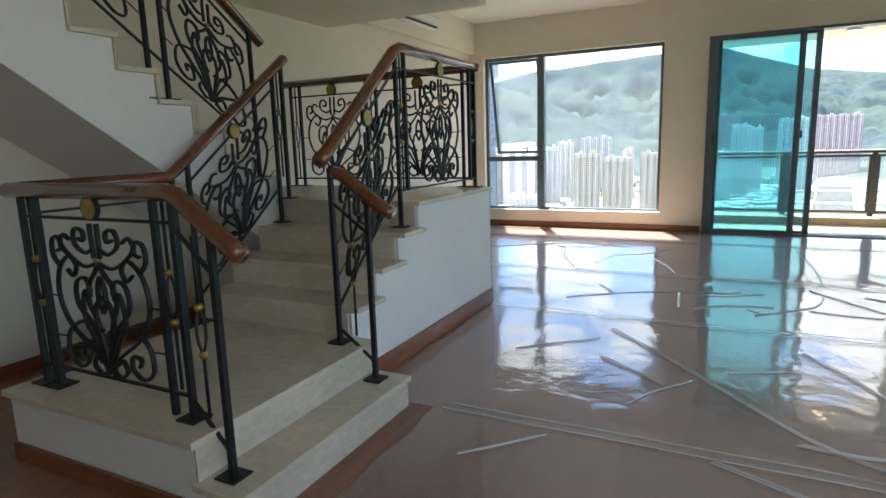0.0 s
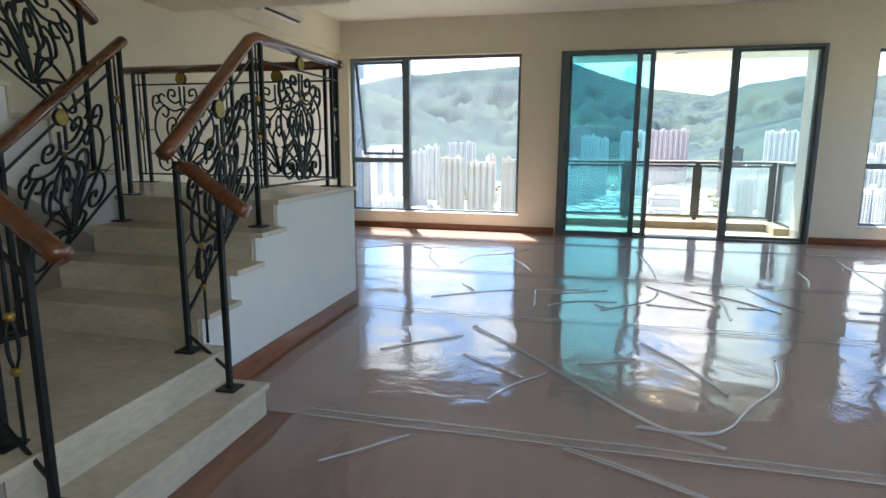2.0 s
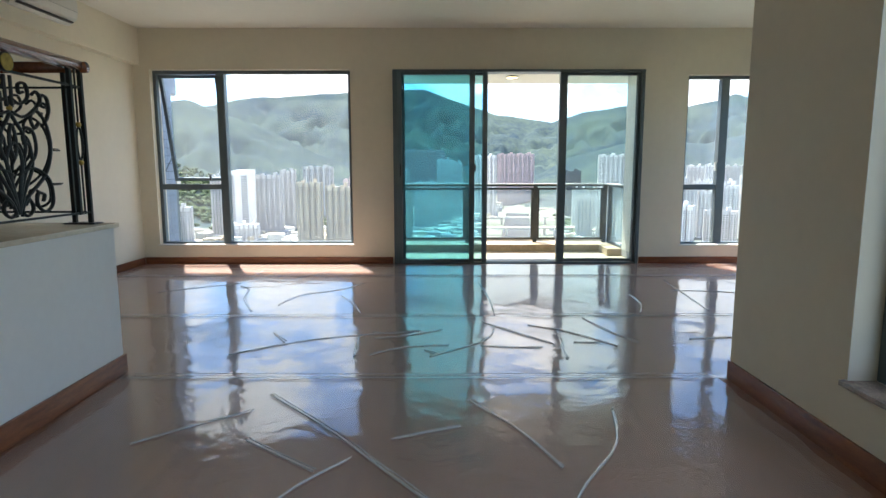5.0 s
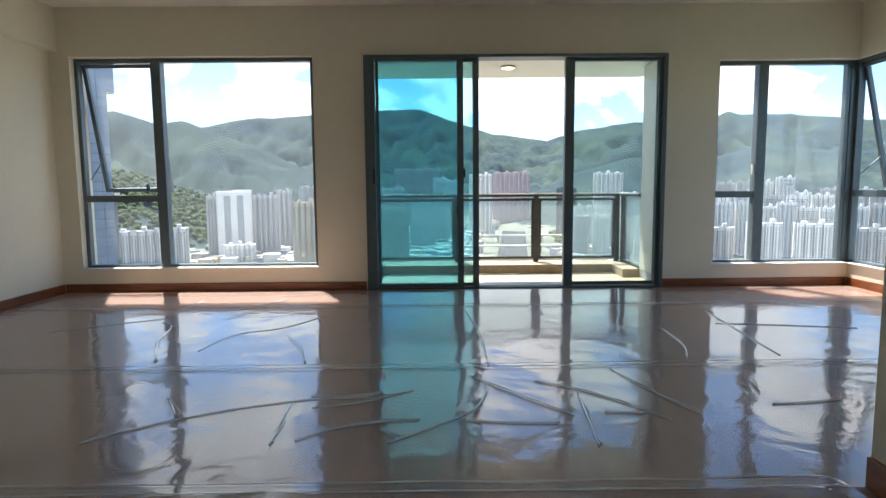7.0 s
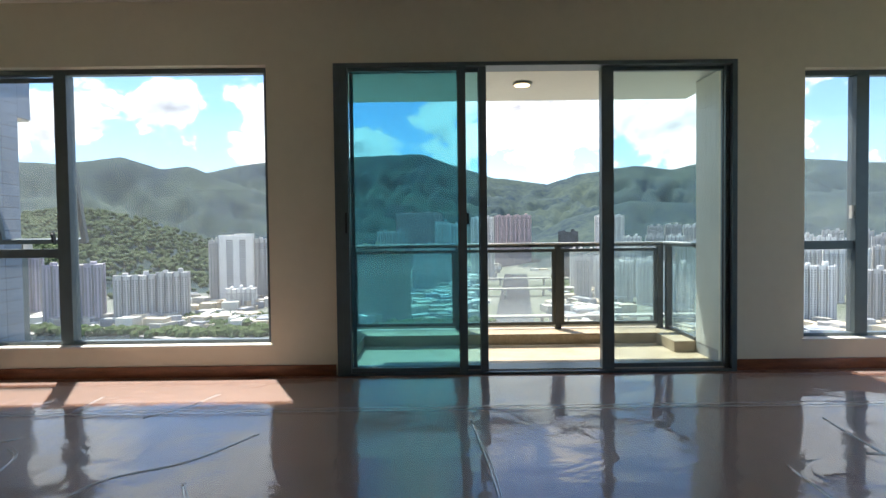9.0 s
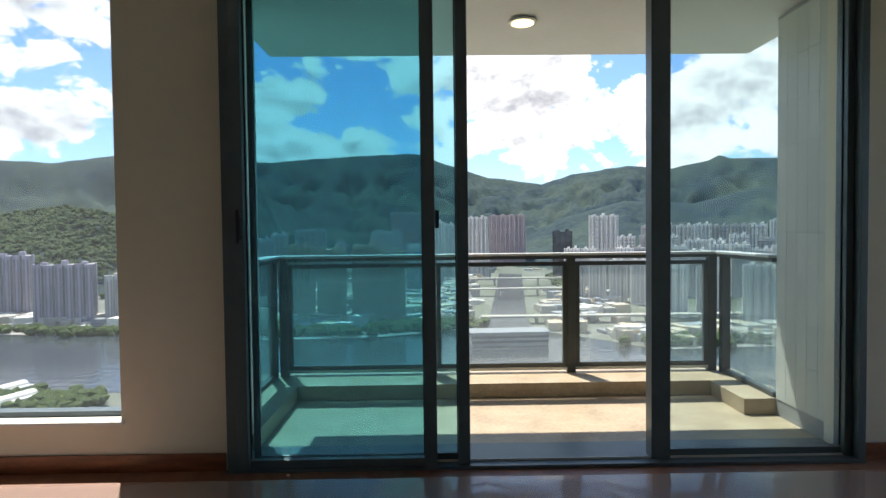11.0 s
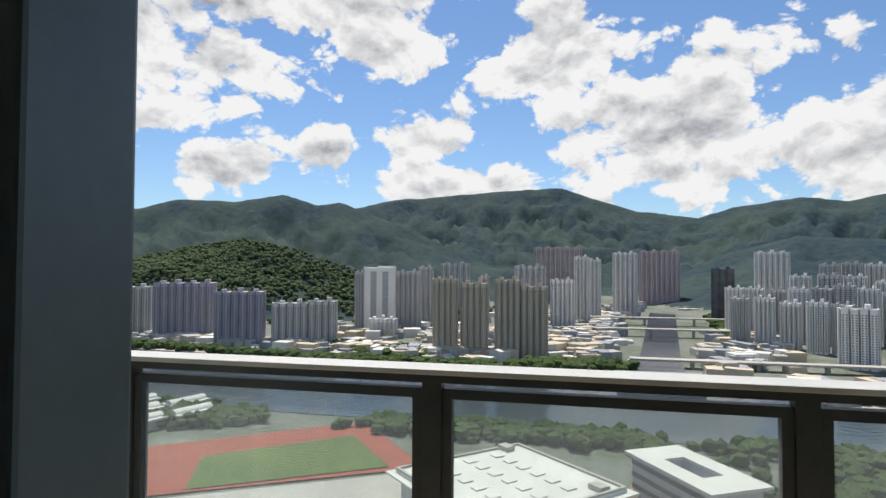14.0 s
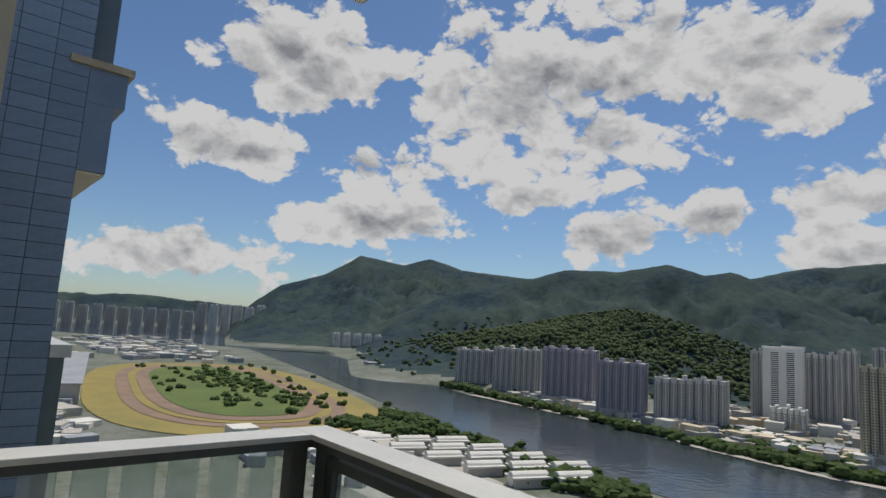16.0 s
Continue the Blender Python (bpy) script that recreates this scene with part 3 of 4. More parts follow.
# ---- staircase ----
R, GO = 0.172, 0.273
st = empty("staircase", "cream marble staircase with white painted sides", "staircase", "structure")
for r in ((-2.7, -1.5, 0.1, 1.33, 0, 2 * R - 0.03), (-1.5, -1.28, 0.1, 1.3, 0, R - 0.03),
          (-2.8, -1.636, 1.33, 1.6, 0, 3 * R - 0.03), (-2.8, -1.636, 1.6, 1.875, 0, 4 * R - 0.03), (-2.8, -1.636, 1.875, 2.15, 0, 5 * R - 0.03),
          (X_W + 0.002, -1.636, 2.15, 3.445, 0, 6 * R - 0.03)):
    part("step_body", boxes(r), M_WHITE, st)
part("tread", boxes((-1.5, -1.255, 0.075, 1.32, R - 0.03, R)), M_MARBLE, st, bevel=0.004)
part("tread", boxes((-2.725, -1.478, 0.075, 1.33, 2 * R - 0.03, 2 * R)), M_MARBLE, st, bevel=0.004)
for i, y in ((3, 1.33), (4, 1.6), (5, 1.875)):
    part("tread", boxes((-2.8, -1.57, y - 0.025, y + GO, i * R - 0.03, i * R)), M_MARBLE, st, bevel=0.004)
part("tread", boxes((X_W + 0.004, -1.61, 2.125, 3.47, 6 * R - 0.03, 6 * R)), M_MARBLE, st, bevel=0.004)
for i, y in ((3, 1.33), (4, 1.6), (5, 1.875), (6, 2.15)):
    part("riser", boxes((-2.795, -1.655, y - 0.012, y - 0.002, (i - 1) * R, i * R - 0.03)), M_MARBLE, st)
part("riser", boxes((-1.498, -1.488, 0.1, 1.32, R, 2 * R - 0.03)), M_MARBLE, st)
part("riser", boxes((-1.278, -1.268, 0.1, 1.3, 0.004, R - 0.03)), M_MARBLE, st)
U0, UG = 6 * R, 0.243
ub = bmesh.new()
prof = []
for k in range(1, 15):
    y = 2.15 - UG * (k - 1)
    prof += [(y, U0 + R * (k - 1) - 0.03), (y, U0 + R * k - 0.03)]
prof.append((2.15 - UG * 14, U0 + R * 14 - 0.03))
prof += [(2.15 - UG * 14, U0 + R * 14 - 0.5), (2.15, 0.62)]
la = [ub.verts.new((-2.85, y, z)) for y, z in prof]
lb = [ub.verts.new((X_W + 0.002, y, z)) for y, z in prof]
ub.faces.new(la)
ub.faces.new(list(reversed(lb)))
for i in range(len(prof)):
    j = (i + 1) % len(prof)
    ub.faces.new((la[i], la[j], lb[j], lb[i]))
part("upper_body", ub, M_WHITE, st)
for k in range(1, 15):
    y, z = 2.15 - UG * (k - 1), U0 + R * k
    part("tread", boxes((X_W + 0.004, -2.82, y - UG - 0.0, y + 0.025, z - 0.03, z)), M_MARBLE, st, bevel=0.004)
    part("riser", boxes((X_W + 0.004, -2.836, y + 0.002, y + 0.012, z - R + 0.001, z - 0.031)), M_MARBLE, st)

# ---- wrought-iron railings ----
CURVES = (
    ((0.03, 0.0), (0.09, 0.12), (0.36, 0.3), (0.46, 0.5), (0.42, 0.69), (0.3, 0.78), (0.23, 0.72), (0.27, 0.65), (0.33, 0.69)),
    ((0.03, 0.3), (0.22, 0.35), (0.4, 0.26), (0.43, 0.09), (0.33, 0.02), (0.23, 0.07), (0.24, 0.16), (0.32, 0.15), (0.3, 0.1)),
    ((0.02, 0.1), (0.12, 0.32), (0.26, 0.46), (0.25, 0.61), (0.15, 0.64), (0.12, 0.55), (0.19, 0.52)),
    ((0.01, 0.06), (0.07, 0.34), (0.14, 0.48), (0.12, 0.6), (0.05, 0.68), (0.0, 0.74)),
    ((0.03, 0.84), (0.12, 0.81), (0.22, 0.87), (0.2, 0.96), (0.12, 0.95), (0.12, 0.89), (0.17, 0.9)),
    ((0.01, 0.75), (0.14, 0.72), (0.28, 0.78), (0.37, 0.86), (0.33, 0.92), (0.27, 0.89)),
    ((0.03, 0.03), (0.1, 0.0), (0.17, 0.05), (0.13, 0.12), (0.08, 0.08)),
    ((0.0, 0.42), (0.035, 0.5), (0.03, 0.6), (0.0, 0.66)),
    ((0.0, 0.02), (0.1, 0.2), (0.2, 0.35), (0.205, 0.47), (0.17, 0.56), (0.12, 0.52)),
    ((0.0, 0.03), (0.05, 0.23), (0.085, 0.36), (0.07, 0.47), (0.0, 0.53)),
    ((0.4, 0.7), (0.47, 0.78), (0.46, 0.88), (0.39, 0.9), (0.37, 0.83), (0.42, 0.81)),
    ((0.03, 0.78), (0.035, 0.9), (0.035, 1.0)))


def railing(label):
    return empty("stair_railing", label, "railing")


def to_line(a, b):
    """Maps a distance along a to b, and a height over the slope, into the room."""
    a, b = Vector(a), Vector(b)
    flat = Vector((b.x - a.x, b.y - a.y, 0))
    ln = flat.length
    return ln, lambda s, h: Vector((a.x, a.y, 0)) + flat * (s / ln) + Vector((0, 0, a.z + (b.z - a.z) * s / ln + h))


def ornament(rail, a, b, s0, s1, h0, h1):
    """A mirrored scroll panel between s0 and s1 along the line a to b, with its brass discs."""
    ln, at = to_line(a, b)
    mid, w, h = (s0 + s1) / 2, s1 - s0, h1 - h0
    bm = bmesh.new()
    for c in CURVES:
        for sign in (-1, 1):
            line = [at(mid + sign * u * w, h0 + v * h) for u, v in (q.to_2d() for q in smooth_line([(u, v, 0) for u, v in c], 5))]
            tube(bm, line, 0.0085, 6, rx=0.0115)
    for sign in (-1, 1):
        for v in (0.22, 0.5):
            tube(bm, [at(mid + sign * 0.45 * w, h0 + v * h), at(mid + sign * 0.56 * w, h0 + v * h)], 0.004, 5)
    part("scrollwork", bm, M_IRON, rail, smooth=True)
    axis = (at(1, 0) - at(0, 0)).cross(Vector((0, 0, 1)))
    part("medallion", disc(bmesh.new(), at(mid, h1 + 0.065), axis, 0.045, 0.026), M_BRASS, rail, "round brass medallion")
    part("rim", tube(bmesh.new(), [at(mid, h1 + 0.065) - axis.normalized() * 0.01, at(mid, h1 + 0.065) + axis.normalized() * 0.01], 0.052, 20), M_IRON, rail)
    part("bead", ball(bmesh.new(), at(mid, h0 + 0.77 * h), 0.016), M_BRASS, rail, "small brass bead", smooth=True)


def bars(rail, a, b, s0, s1, *hs):
    ln, at = to_line(a, b)
    for h in hs:
        part("rail_bar", tube(bmesh.new(), [at(s0, h), at(s1, h)], 0.009, 4), M_IRON, rail)


def post(rail, p, top, foot=True, r=0.017):
    part("post", tube(bmesh.new(), [p, (p[0], p[1], top)], r, 4), M_IRON, rail)
    if foot:
        part("foot_plate", boxes((p[0] - 0.05, p[0] + 0.05, p[1] - 0.05, p[1] + 0.05, p[2] + 0.001, p[2] + 0.009)), M_IRON, rail)


def spindle(rail, p, top):
    """A thin bar with a long oval and two brass beads."""
    x, y, z = p
    h = top - z
    bm = tube(bmesh.new(), [(x, y, z), (x, y, z + h * 0.36)], 0.007, 6)
    tube(bm, [(x, y, z + h * 0.62), (x, y, top)], 0.007, 6)
    for sx, sy in ((0.02, 0), (-0.02, 0), (0, 0.02), (0, -0.02)):
        tube(bm, smooth_line([(x, y, z + h * 0.36), (x + sx, y + sy, z + h * 0.44), (x + sx, y + sy, z + h * 0.54), (x, y, z + h * 0.62)], 4), 0.005, 5)
    part("spindle", bm, M_IRON, rail, smooth=True)
    for k in (0.36, 0.62):
        part("bead", ball(bmesh.new(), (x, y, z + h * k), 0.018), M_BRASS, rail, "small brass bead", smooth=True)


def handrail(rail, pts):
    bm = tube(bmesh.new(), pts, 0.035, 14, rx=0.04)
    part("handrail", bm, M_HANDRAIL, rail, "varnished red-brown wooden handrail", smooth=True)


PZ = 2 * R
ra = railing("black wrought-iron railing with wooden handrail on the lower platform")
handrail(ra, [(-2.71, 0.23, 1.255), (-1.66, 0.23, 1.255), (-1.6, 0.225, 1.245), (-1.29, 0.19, 1.06), (-1.255, 0.185, 1.045)])
for x in (-2.62, -2.51, -1.74, -1.635):
    post(ra, (x, 0.23, PZ), 1.24, x in (-2.62, -2.51, -1.635))
spindle(ra, (-2.565, 0.23, 0.46), 1.24)
spindle(ra, (-1.688, 0.23, 0.46), 1.24)
post(ra, (-1.396, 0.185, R), 1.11)
spindle(ra, (-1.515, 0.205, 0.38), 1.1)
bars(ra, (-2.62, 0.23, 0), (-1.635, 0.23, 0), 0, 0.985, 1.14, 0.44)
bars(ra, (-1.635, 0.23, 0), (-1.396, 0.185, -0.16), 0, 0.243, 1.12, 0.43)
ornament(ra, (-2.51, 0.23, 0), (-1.74, 0.23, 0), 0.06, 0.71, 0.45, 1.12)

rb = railing("black wrought-iron railing with wooden handrail beside the lower flight")
handrail(rb, [(-2.7, 0.27, 1.255), (-2.71, 1.08, 1.26), (-2.725, 1.16, 1.3), (-2.78, 2.24, 2.06)])
for y, z, top in ((0.32, PZ, 1.24), (1.1, PZ, 1.25), (1.22, PZ, 1.33), (2.1, 5 * R, 1.95), (2.2, 6 * R, 2.02)):
    post(rb, (-2.7 if y < 1.3 else -2.78, y, z), top)
bars(rb, (-2.7, 0.32, 0), (-2.7, 1.1, 0), 0, 0.78, 1.14, 0.44)
bars(rb, (-2.73, 1.22, 0), (-2.78, 2.1, 0.64), 0, 0.88, 1.2, 0.48)
ornament(rb, (-2.73, 1.22, 0), (-2.78, 2.1, 0.64), 0.1, 0.8, 0.5, 1.14)
spindle(rb, (-2.78, 2.15, 1.2), 1.98)

rc = railing("black wrought-iron railing with wooden handrail round the landing")
handrail(rc, [(-1.6, 1.2, 1.275), (-1.55, 1.2, 1.265), (-1.29, 1.2, 1.085), (-1.255, 1.2, 1.07)])
handrail(rc, [(-1.69, 1.2, 1.33), (-1.695, 1.26, 1.37), (-1.735, 2.08, 2.0), (-1.74, 2.16, 2.03), (-1.74, 3.42, 2.03)])
handrail(rc, [(-1.7, 3.39, 2.025), (-3.79, 3.39, 2.025)])
post(rc, (-1.64, 1.22, PZ), 1.3)
post(rc, (-1.405, 1.2, R), 1.15)
spindle(rc, (-1.52, 1.21, 0.4), 1.2)
bars(rc, (-1.64, 1.22, 0), (-1.405, 1.2, -0.16), 0, 0.235, 1.12, 0.43)
for y, z, top in ((2.1, 5 * R, 2.0), (2.21, 1.1, 2.01), (3.27, 1.1, 2.01), (3.38, 6 * R, 2.01)):
    post(rc, (-1.74, y, z), top, z != 1.1)
spindle(rc, (-1.74, 2.155, 1.1), 2.01)
spindle(rc, (-1.74, 3.325, 1.1), 2.01)
bars(rc, (-1.66, 1.24, 0), (-1.74, 2.1, 0.64), 0, 0.86, 1.26, 0.52)
ornament(rc, (-1.66, 1.24, 0), (-1.74, 2.1, 0.64), 0.08, 0.8, 0.54, 1.18)
bars(rc, (-1.74, 2.1, 0), (-1.74, 3.38, 0), 0, 1.28, 1.9, 1.11)
ornament(rc, (-1.74, 2.21, 0), (-1.74, 3.27, 0), 0.2, 0.86, 1.13, 1.88)
for x in (-1.85, -2.72, -2.83, -3.6, -3.71):
    post(rc, (x, 3.39, 6 * R), 2.01)
spindle(rc, (-2.775, 3.39, 1.1), 2.01)
spindle(rc, (-3.655, 3.39, 1.1), 2.01)
bars(rc, (-1.74, 3.39, 0), (-3.71, 3.39, 0), 0, 1.97, 1.9, 1.11)
ornament(rc, (-1.85, 3.39, 0), (-2.72, 3.39, 0), 0.1, 0.77, 1.13, 1.88)
ornament(rc, (-2.83, 3.39, 0), (-3.6, 3.39, 0), 0.06, 0.71, 1.13, 1.88)

rd = railing("black wrought-iron railing with wooden handrail on the upper flight")
SL = R / UG
UP = lambda y, h: U0 + (2.15 - y) * SL + h
handrail(rd, [(-2.89, 2.13, UP(2.13, 1.0) + 0.12), (-2.89, -0.9, UP(-0.9, 1.12))])
for y in (2.02, 1.3, 1.18, 0.35, 0.23, -0.5):
    k = math.ceil((2.15 - y) / UG)
    post(rd, (-2.89, y, U0 + R * k), UP(y, 1.1))
A0, B0 = (-2.89, 2.02, UP(2.02, 0)), (-2.89, -0.5, UP(-0.5, 0))
bars(rd, A0, B0, 0, 2.52, 1.02, 0.3)
ornament(rd, A0, B0, 0.06, 0.68, 0.33, 0.98)
ornament(rd, A0, B0, 0.9, 1.6, 0.33, 0.98)

# ---- air conditioner ----
ac = empty("air_conditioner", "white split air conditioner high on the wall", "air conditioner", at=(-3.73, 5.95, 3.0))
acb = bmesh.new()
pf = [(0, 0.0), (0.1, -0.02), (0.19, 0.05), (0.205, 0.12), (0.2, 0.26), (0.17, 0.29), (0, 0.29)]
va = [acb.verts.new((x, -0.47, z)) for x, z in pf]
vb = [acb.verts.new((x, 0.47, z)) for x, z in pf]
acb.faces.new(va)
acb.faces.new(list(reversed(vb)))
for i in range(len(pf)):
    acb.faces.new((va[i], va[(i + 1) % len(pf)], vb[(i + 1) % len(pf)], vb[i]))
part("body", acb, M_PLASTIC, ac)
part("louver", tube(bmesh.new(), [(0.15, -0.42, 0.008), (0.15, 0.42, 0.008)], 0.012, 6, rx=0.03), M_RUBBER, ac, "dark outlet louver")
part("panel_seam", boxes((0.204, 0.207, -0.46, 0.46, 0.12, 0.124)), M_GROUT, ac)

# ---- plastic film on the floor ----
SEAMS = (-4.1, 1.33, 3.28, 4.9, 6.97, 7.85)
sheets = []
for i, (a, b) in enumerate(zip(SEAMS, SEAMS[1:])):
    x0 = -1.12 if i == 0 else (-1.58 if i == 1 else -3.7)
    x1 = 2.38 if i < 2 else 5.62
    bm = bmesh.new()
    nx, ny = int((x1 - x0) / 0.1), int((b - a + 0.08) / 0.1)
    vs = [[bm.verts.new((x0 + (x1 - x0) * u / nx + (0.02 * noise.noise((u * 0.7, v * 0.7, i)) if 0 < u < nx else 0.03 * noise.noise((v * 0.4, i, 3))),
                         a + (b + 0.08 - a) * v / ny, 0.006 + 0.003 * i + 0.0035 * noise.noise((u * 0.13, v * 0.13, i * 5.0)))) for u in range(nx + 1)] for v in range(ny + 1)]
    for v in range(ny):
        for u in range(nx):
            bm.faces.new((vs[v][u], vs[v][u + 1], vs[v + 1][u + 1], vs[v + 1][u]))
    sh = mesh_thing("plastic_sheet", bm, F_FILM, "clear wrinkled plastic protective film over the floor", "plastic film", group="film on the floor", smooth=True)
    sheets.append((a, b, sh))
    if i < 4:
        t = bmesh.new()
        for dy in (0.0, 0.075):
            tube(t, smooth_line([(x0 + 0.05 + (x1 - x0 - 0.1) * k / 14, b + dy + 0.012 * noise.noise((k * 0.8, i, dy * 9)), 0.017 + 0.003 * i) for k in range(15)], 4), 0.003, 6, rx=0.005)
        part("seam", t, F_FOLD, sh, "taped overlap seam in clear film", smooth=True)


def fold(*pts):
    """A standing crease in the film through the given floor points."""
    c = sum(p[1] for p in pts) / len(pts)
    sh = next((s for a, b, s in sheets if a <= c < b), sheets[-1][2])
    line = smooth_line([(x, y, 0.016) for x, y in pts], 6)
    bm = bmesh.new()
    n = len(line)
    for w, lift, off in ((0.0075, 0.006, 0.0), (0.004, 0.004, 0.018)):
        tube(bm, [q + Vector((off * (0.6 + noise.noise((k * 0.3, c, 1))), off, 0.0)) for k, q in enumerate(line)], lift, 8, rx=w)
    part("crease", bm, F_FOLD, sh, smooth=True)


fold((-0.50, 3.00), (-0.03, 2.49), (0.35, 2.01), (0.67, 1.64), (0.96, 1.47))
fold((0.58, 1.60), (0.95, 1.62), (1.20, 1.99), (1.43, 2.35), (1.53, 2.78))
fold((0.70, 2.92), (0.95, 2.52), (1.11, 2.11))
fold((-0.19, 1.73), (-0.08, 1.96), (0.10, 2.19))
fold((0.29, 2.40), (0.65, 2.55))
fold((-1.02, 2.35), (-0.81, 2.54), (-0.54, 2.76))
fold((-0.46, 2.40), (-0.21, 2.21), (-0.04, 2.08))
fold((0.24, 1.30), (0.55, 1.16), (0.99, 0.94))
fold((-0.80, 0.93), (-0.67, 1.06), (-0.50, 1.24))
fold((-1.04, 3.78), (-0.84, 3.94), (-0.51, 4.15), (-0.13, 4.29), (0.36, 4.43))
fold((-0.10, 3.73), (-0.12, 3.99), (-0.14, 4.29))
fold((0.00, 4.20), (0.27, 4.28), (0.54, 4.45))
fold((0.01, 3.77), (0.17, 3.91), (0.39, 3.99), (0.60, 4.00))
fold((0.46, 3.73), (0.67, 3.91), (0.88, 4.12), (0.98, 4.38), (0.99, 4.54))
fold((0.91, 4.71), (1.13, 4.41), (1.29, 4.20), (1.43, 4.05))
fold((1.31, 4.60), (1.60, 4.39), (1.76, 4.19), (1.92, 3.98))
fold((1.53, 4.40), (1.49, 3.98), (1.46, 3.67))
fold((1.85, 4.85), (1.96, 4.42), (2.11, 4.06))
fold((0.85, 3.99), (1.07, 3.95), (1.32, 3.94))
fold((3.31, 6.70), (3.21, 5.78), (3.15, 5.11))
fold((2.62, 5.93), (2.57, 5.38), (2.45, 5.03))
fold((0.97, 6.77), (1.04, 5.82), (1.05, 4.94))
fold((-1.30, 5.10), (-1.56, 5.66), (-1.67, 6.16), (-1.83, 6.35))
fold((-0.55, 5.82), (-0.35, 5.40), (-0.23, 5.05))
fold((-1.11, 5.37), (-1.00, 5.85), (-0.65, 6.10), (-0.40, 6.52))
fold((-2.64, 6.01), (-2.31, 6.25), (-1.89, 6.51))
fold((2.56, 4.17), (2.77, 4.19), (2.99, 4.23))
fold((-0.87, 4.36), (-0.71, 4.10))
fold((-1.89, 6.98), (-1.88, 7.45))
fold((-1.30, 6.90), (-1.11, 7.13), (-0.99, 7.48))
fold((0.41, 3.89), (0.50, 3.79))
fold((1.60, 4.08), (1.81, 4.06))
fold((3.15, 6.09), (3.62, 6.01), (4.25, 5.87))
fold((-0.04, 4.38), (0.14, 4.34), (0.31, 4.38))

# ---- the building's own wing outside ----
wing = empty("building_wing", "blue-grey tiled wing of the same tower", "building")
part("wall", boxes((-6.0, -3.92, 8.43, 9.45, -12, 12)), M_DKGROUT, wing)
part("bay_base", boxes((-6.0, -3.918, 9.452, 9.66, 2.62, 3.198)), M_BLUETILE, wing)
part("bay_base", boxes((-6.0, -3.918, 9.452, 9.74, 3.2, 3.498)), M_BLUETILE, wing)
part("ledge", boxes((-6.0, -3.88, 9.3, 9.78, 3.5, 3.56)), M_STONE, wing)
part("bay_window", boxes((-5.9, -4.0, 9.46, 9.62, 3.56, 6.4)), M_ALU, wing)
part("soffit", boxes((-6.0, -3.93, 9.45, 9.655, 2.6, 2.618)), M_BEIGETILE, wing)
part("ledge", boxes((-6.0, -3.9, 9.452, 9.6, 1.1, 1.2)), M_CAP, wing)
part("lower_bay", boxes((-6.0, -3.93, 9.452, 9.56, -6, 1.1)), M_ALU, wing)
mesh_thing("light_court_wall", boxes((2.72, 6.5, 3.06, 3.095, -8, 8)), M_GROUT, "beige tiled outer wall of the building", "wall", "structure")
mesh_thing("drain_pipe", tube(bmesh.new(), [(3.0, 2.88, -8), (3.0, 2.88, 8)], 0.09, 20), M_BEIGETILE, "painted round drain pipe on a tiled wall", "pipe", smooth=True)

# ---- town below ----
TZ = -120.0
EYE_Z = 1.5


def polar(az, d):
    return d * math.sin(radians(az)), d * math.cos(radians(az))


def sheet(name, pts, z, material, label, category, kind="structure"):
    bm = bmesh.new()
    vs = [bm.verts.new((x, y, z)) for x, y in pts]
    es = [bm.edges.new((vs[i], vs[(i + 1) % len(vs)])) for i in range(len(vs))]
    bmesh.ops.triangle_fill(bm, edges=es, use_beauty=True)
    for f in bm.faces:
        if f.normal.z < 0:
            f.normal_flip()
    me = bpy.data.meshes.new(name)
    bm.to_mesh(me)
    bm.free()
    me.materials.append(material)
    return tagged(new(name, me), label, category, "", kind)


def crest(table, az):
    return float(np.interp(az, [t[0] for t in table], [t[1] for t in table], left=-9, right=-9))


LEFT = ((-98, 0.6), (-82.6, 0.75), (-76.6, 1.0), (-68.6, 0.6), (-64, 0.2))
FAR = ((-69, -1.0), (-66.8, 1.2), (-64.8, 2.7), (-60.7, 4.1), (-57.6, 6.13), (-53.2, 5.5), (-50.7, 6.34), (-47.6, 5.36), (-41.5, 4.9),
       (-32.6, 5.0), (-21, 5.7), (-17.8, 6.54), (-14.5, 6.7), (-9, 7.2), (-1.9, 7.6), (1.8, 6.26), (5.3, 5.2), (10.4, 4.4), (13.4, 5.3), (18.5, 5.95), (21.6, 5.4), (25.2, 6.0), (26.1, 6.5), (27, 6.1), (30.8, 5.9), (36, 5.1), (45, 4.2), (60, 3.5))
MIDDLE = ((-59, -3.5), (-58, -2.5), (-54, 0.4), (-49.6, 2.6), (-43, 4.4), (-37.5, 6.0), (-32.6, 6.05), (-28.3, 6.83), (-25.3, 5.9), (-23, 6.2), (-20, 5.0), (-16.7, 3.9), (-12.3, 1.7), (-8.4, 0.0), (-5, -3))
NEAR = ((-60, -4.5), (-50, -1.6), (-41.3, 0.2), (-36.9, 1.3), (-32, 2.2), (-28, 1.6), (-22, -0.4), (-17, -3.0))
RIGHT = ((6, -2.5), (12, 1.0), (18, 2.6), (24, 2.2), (29, 3.4), (35, 2.6), (45, 3.0))


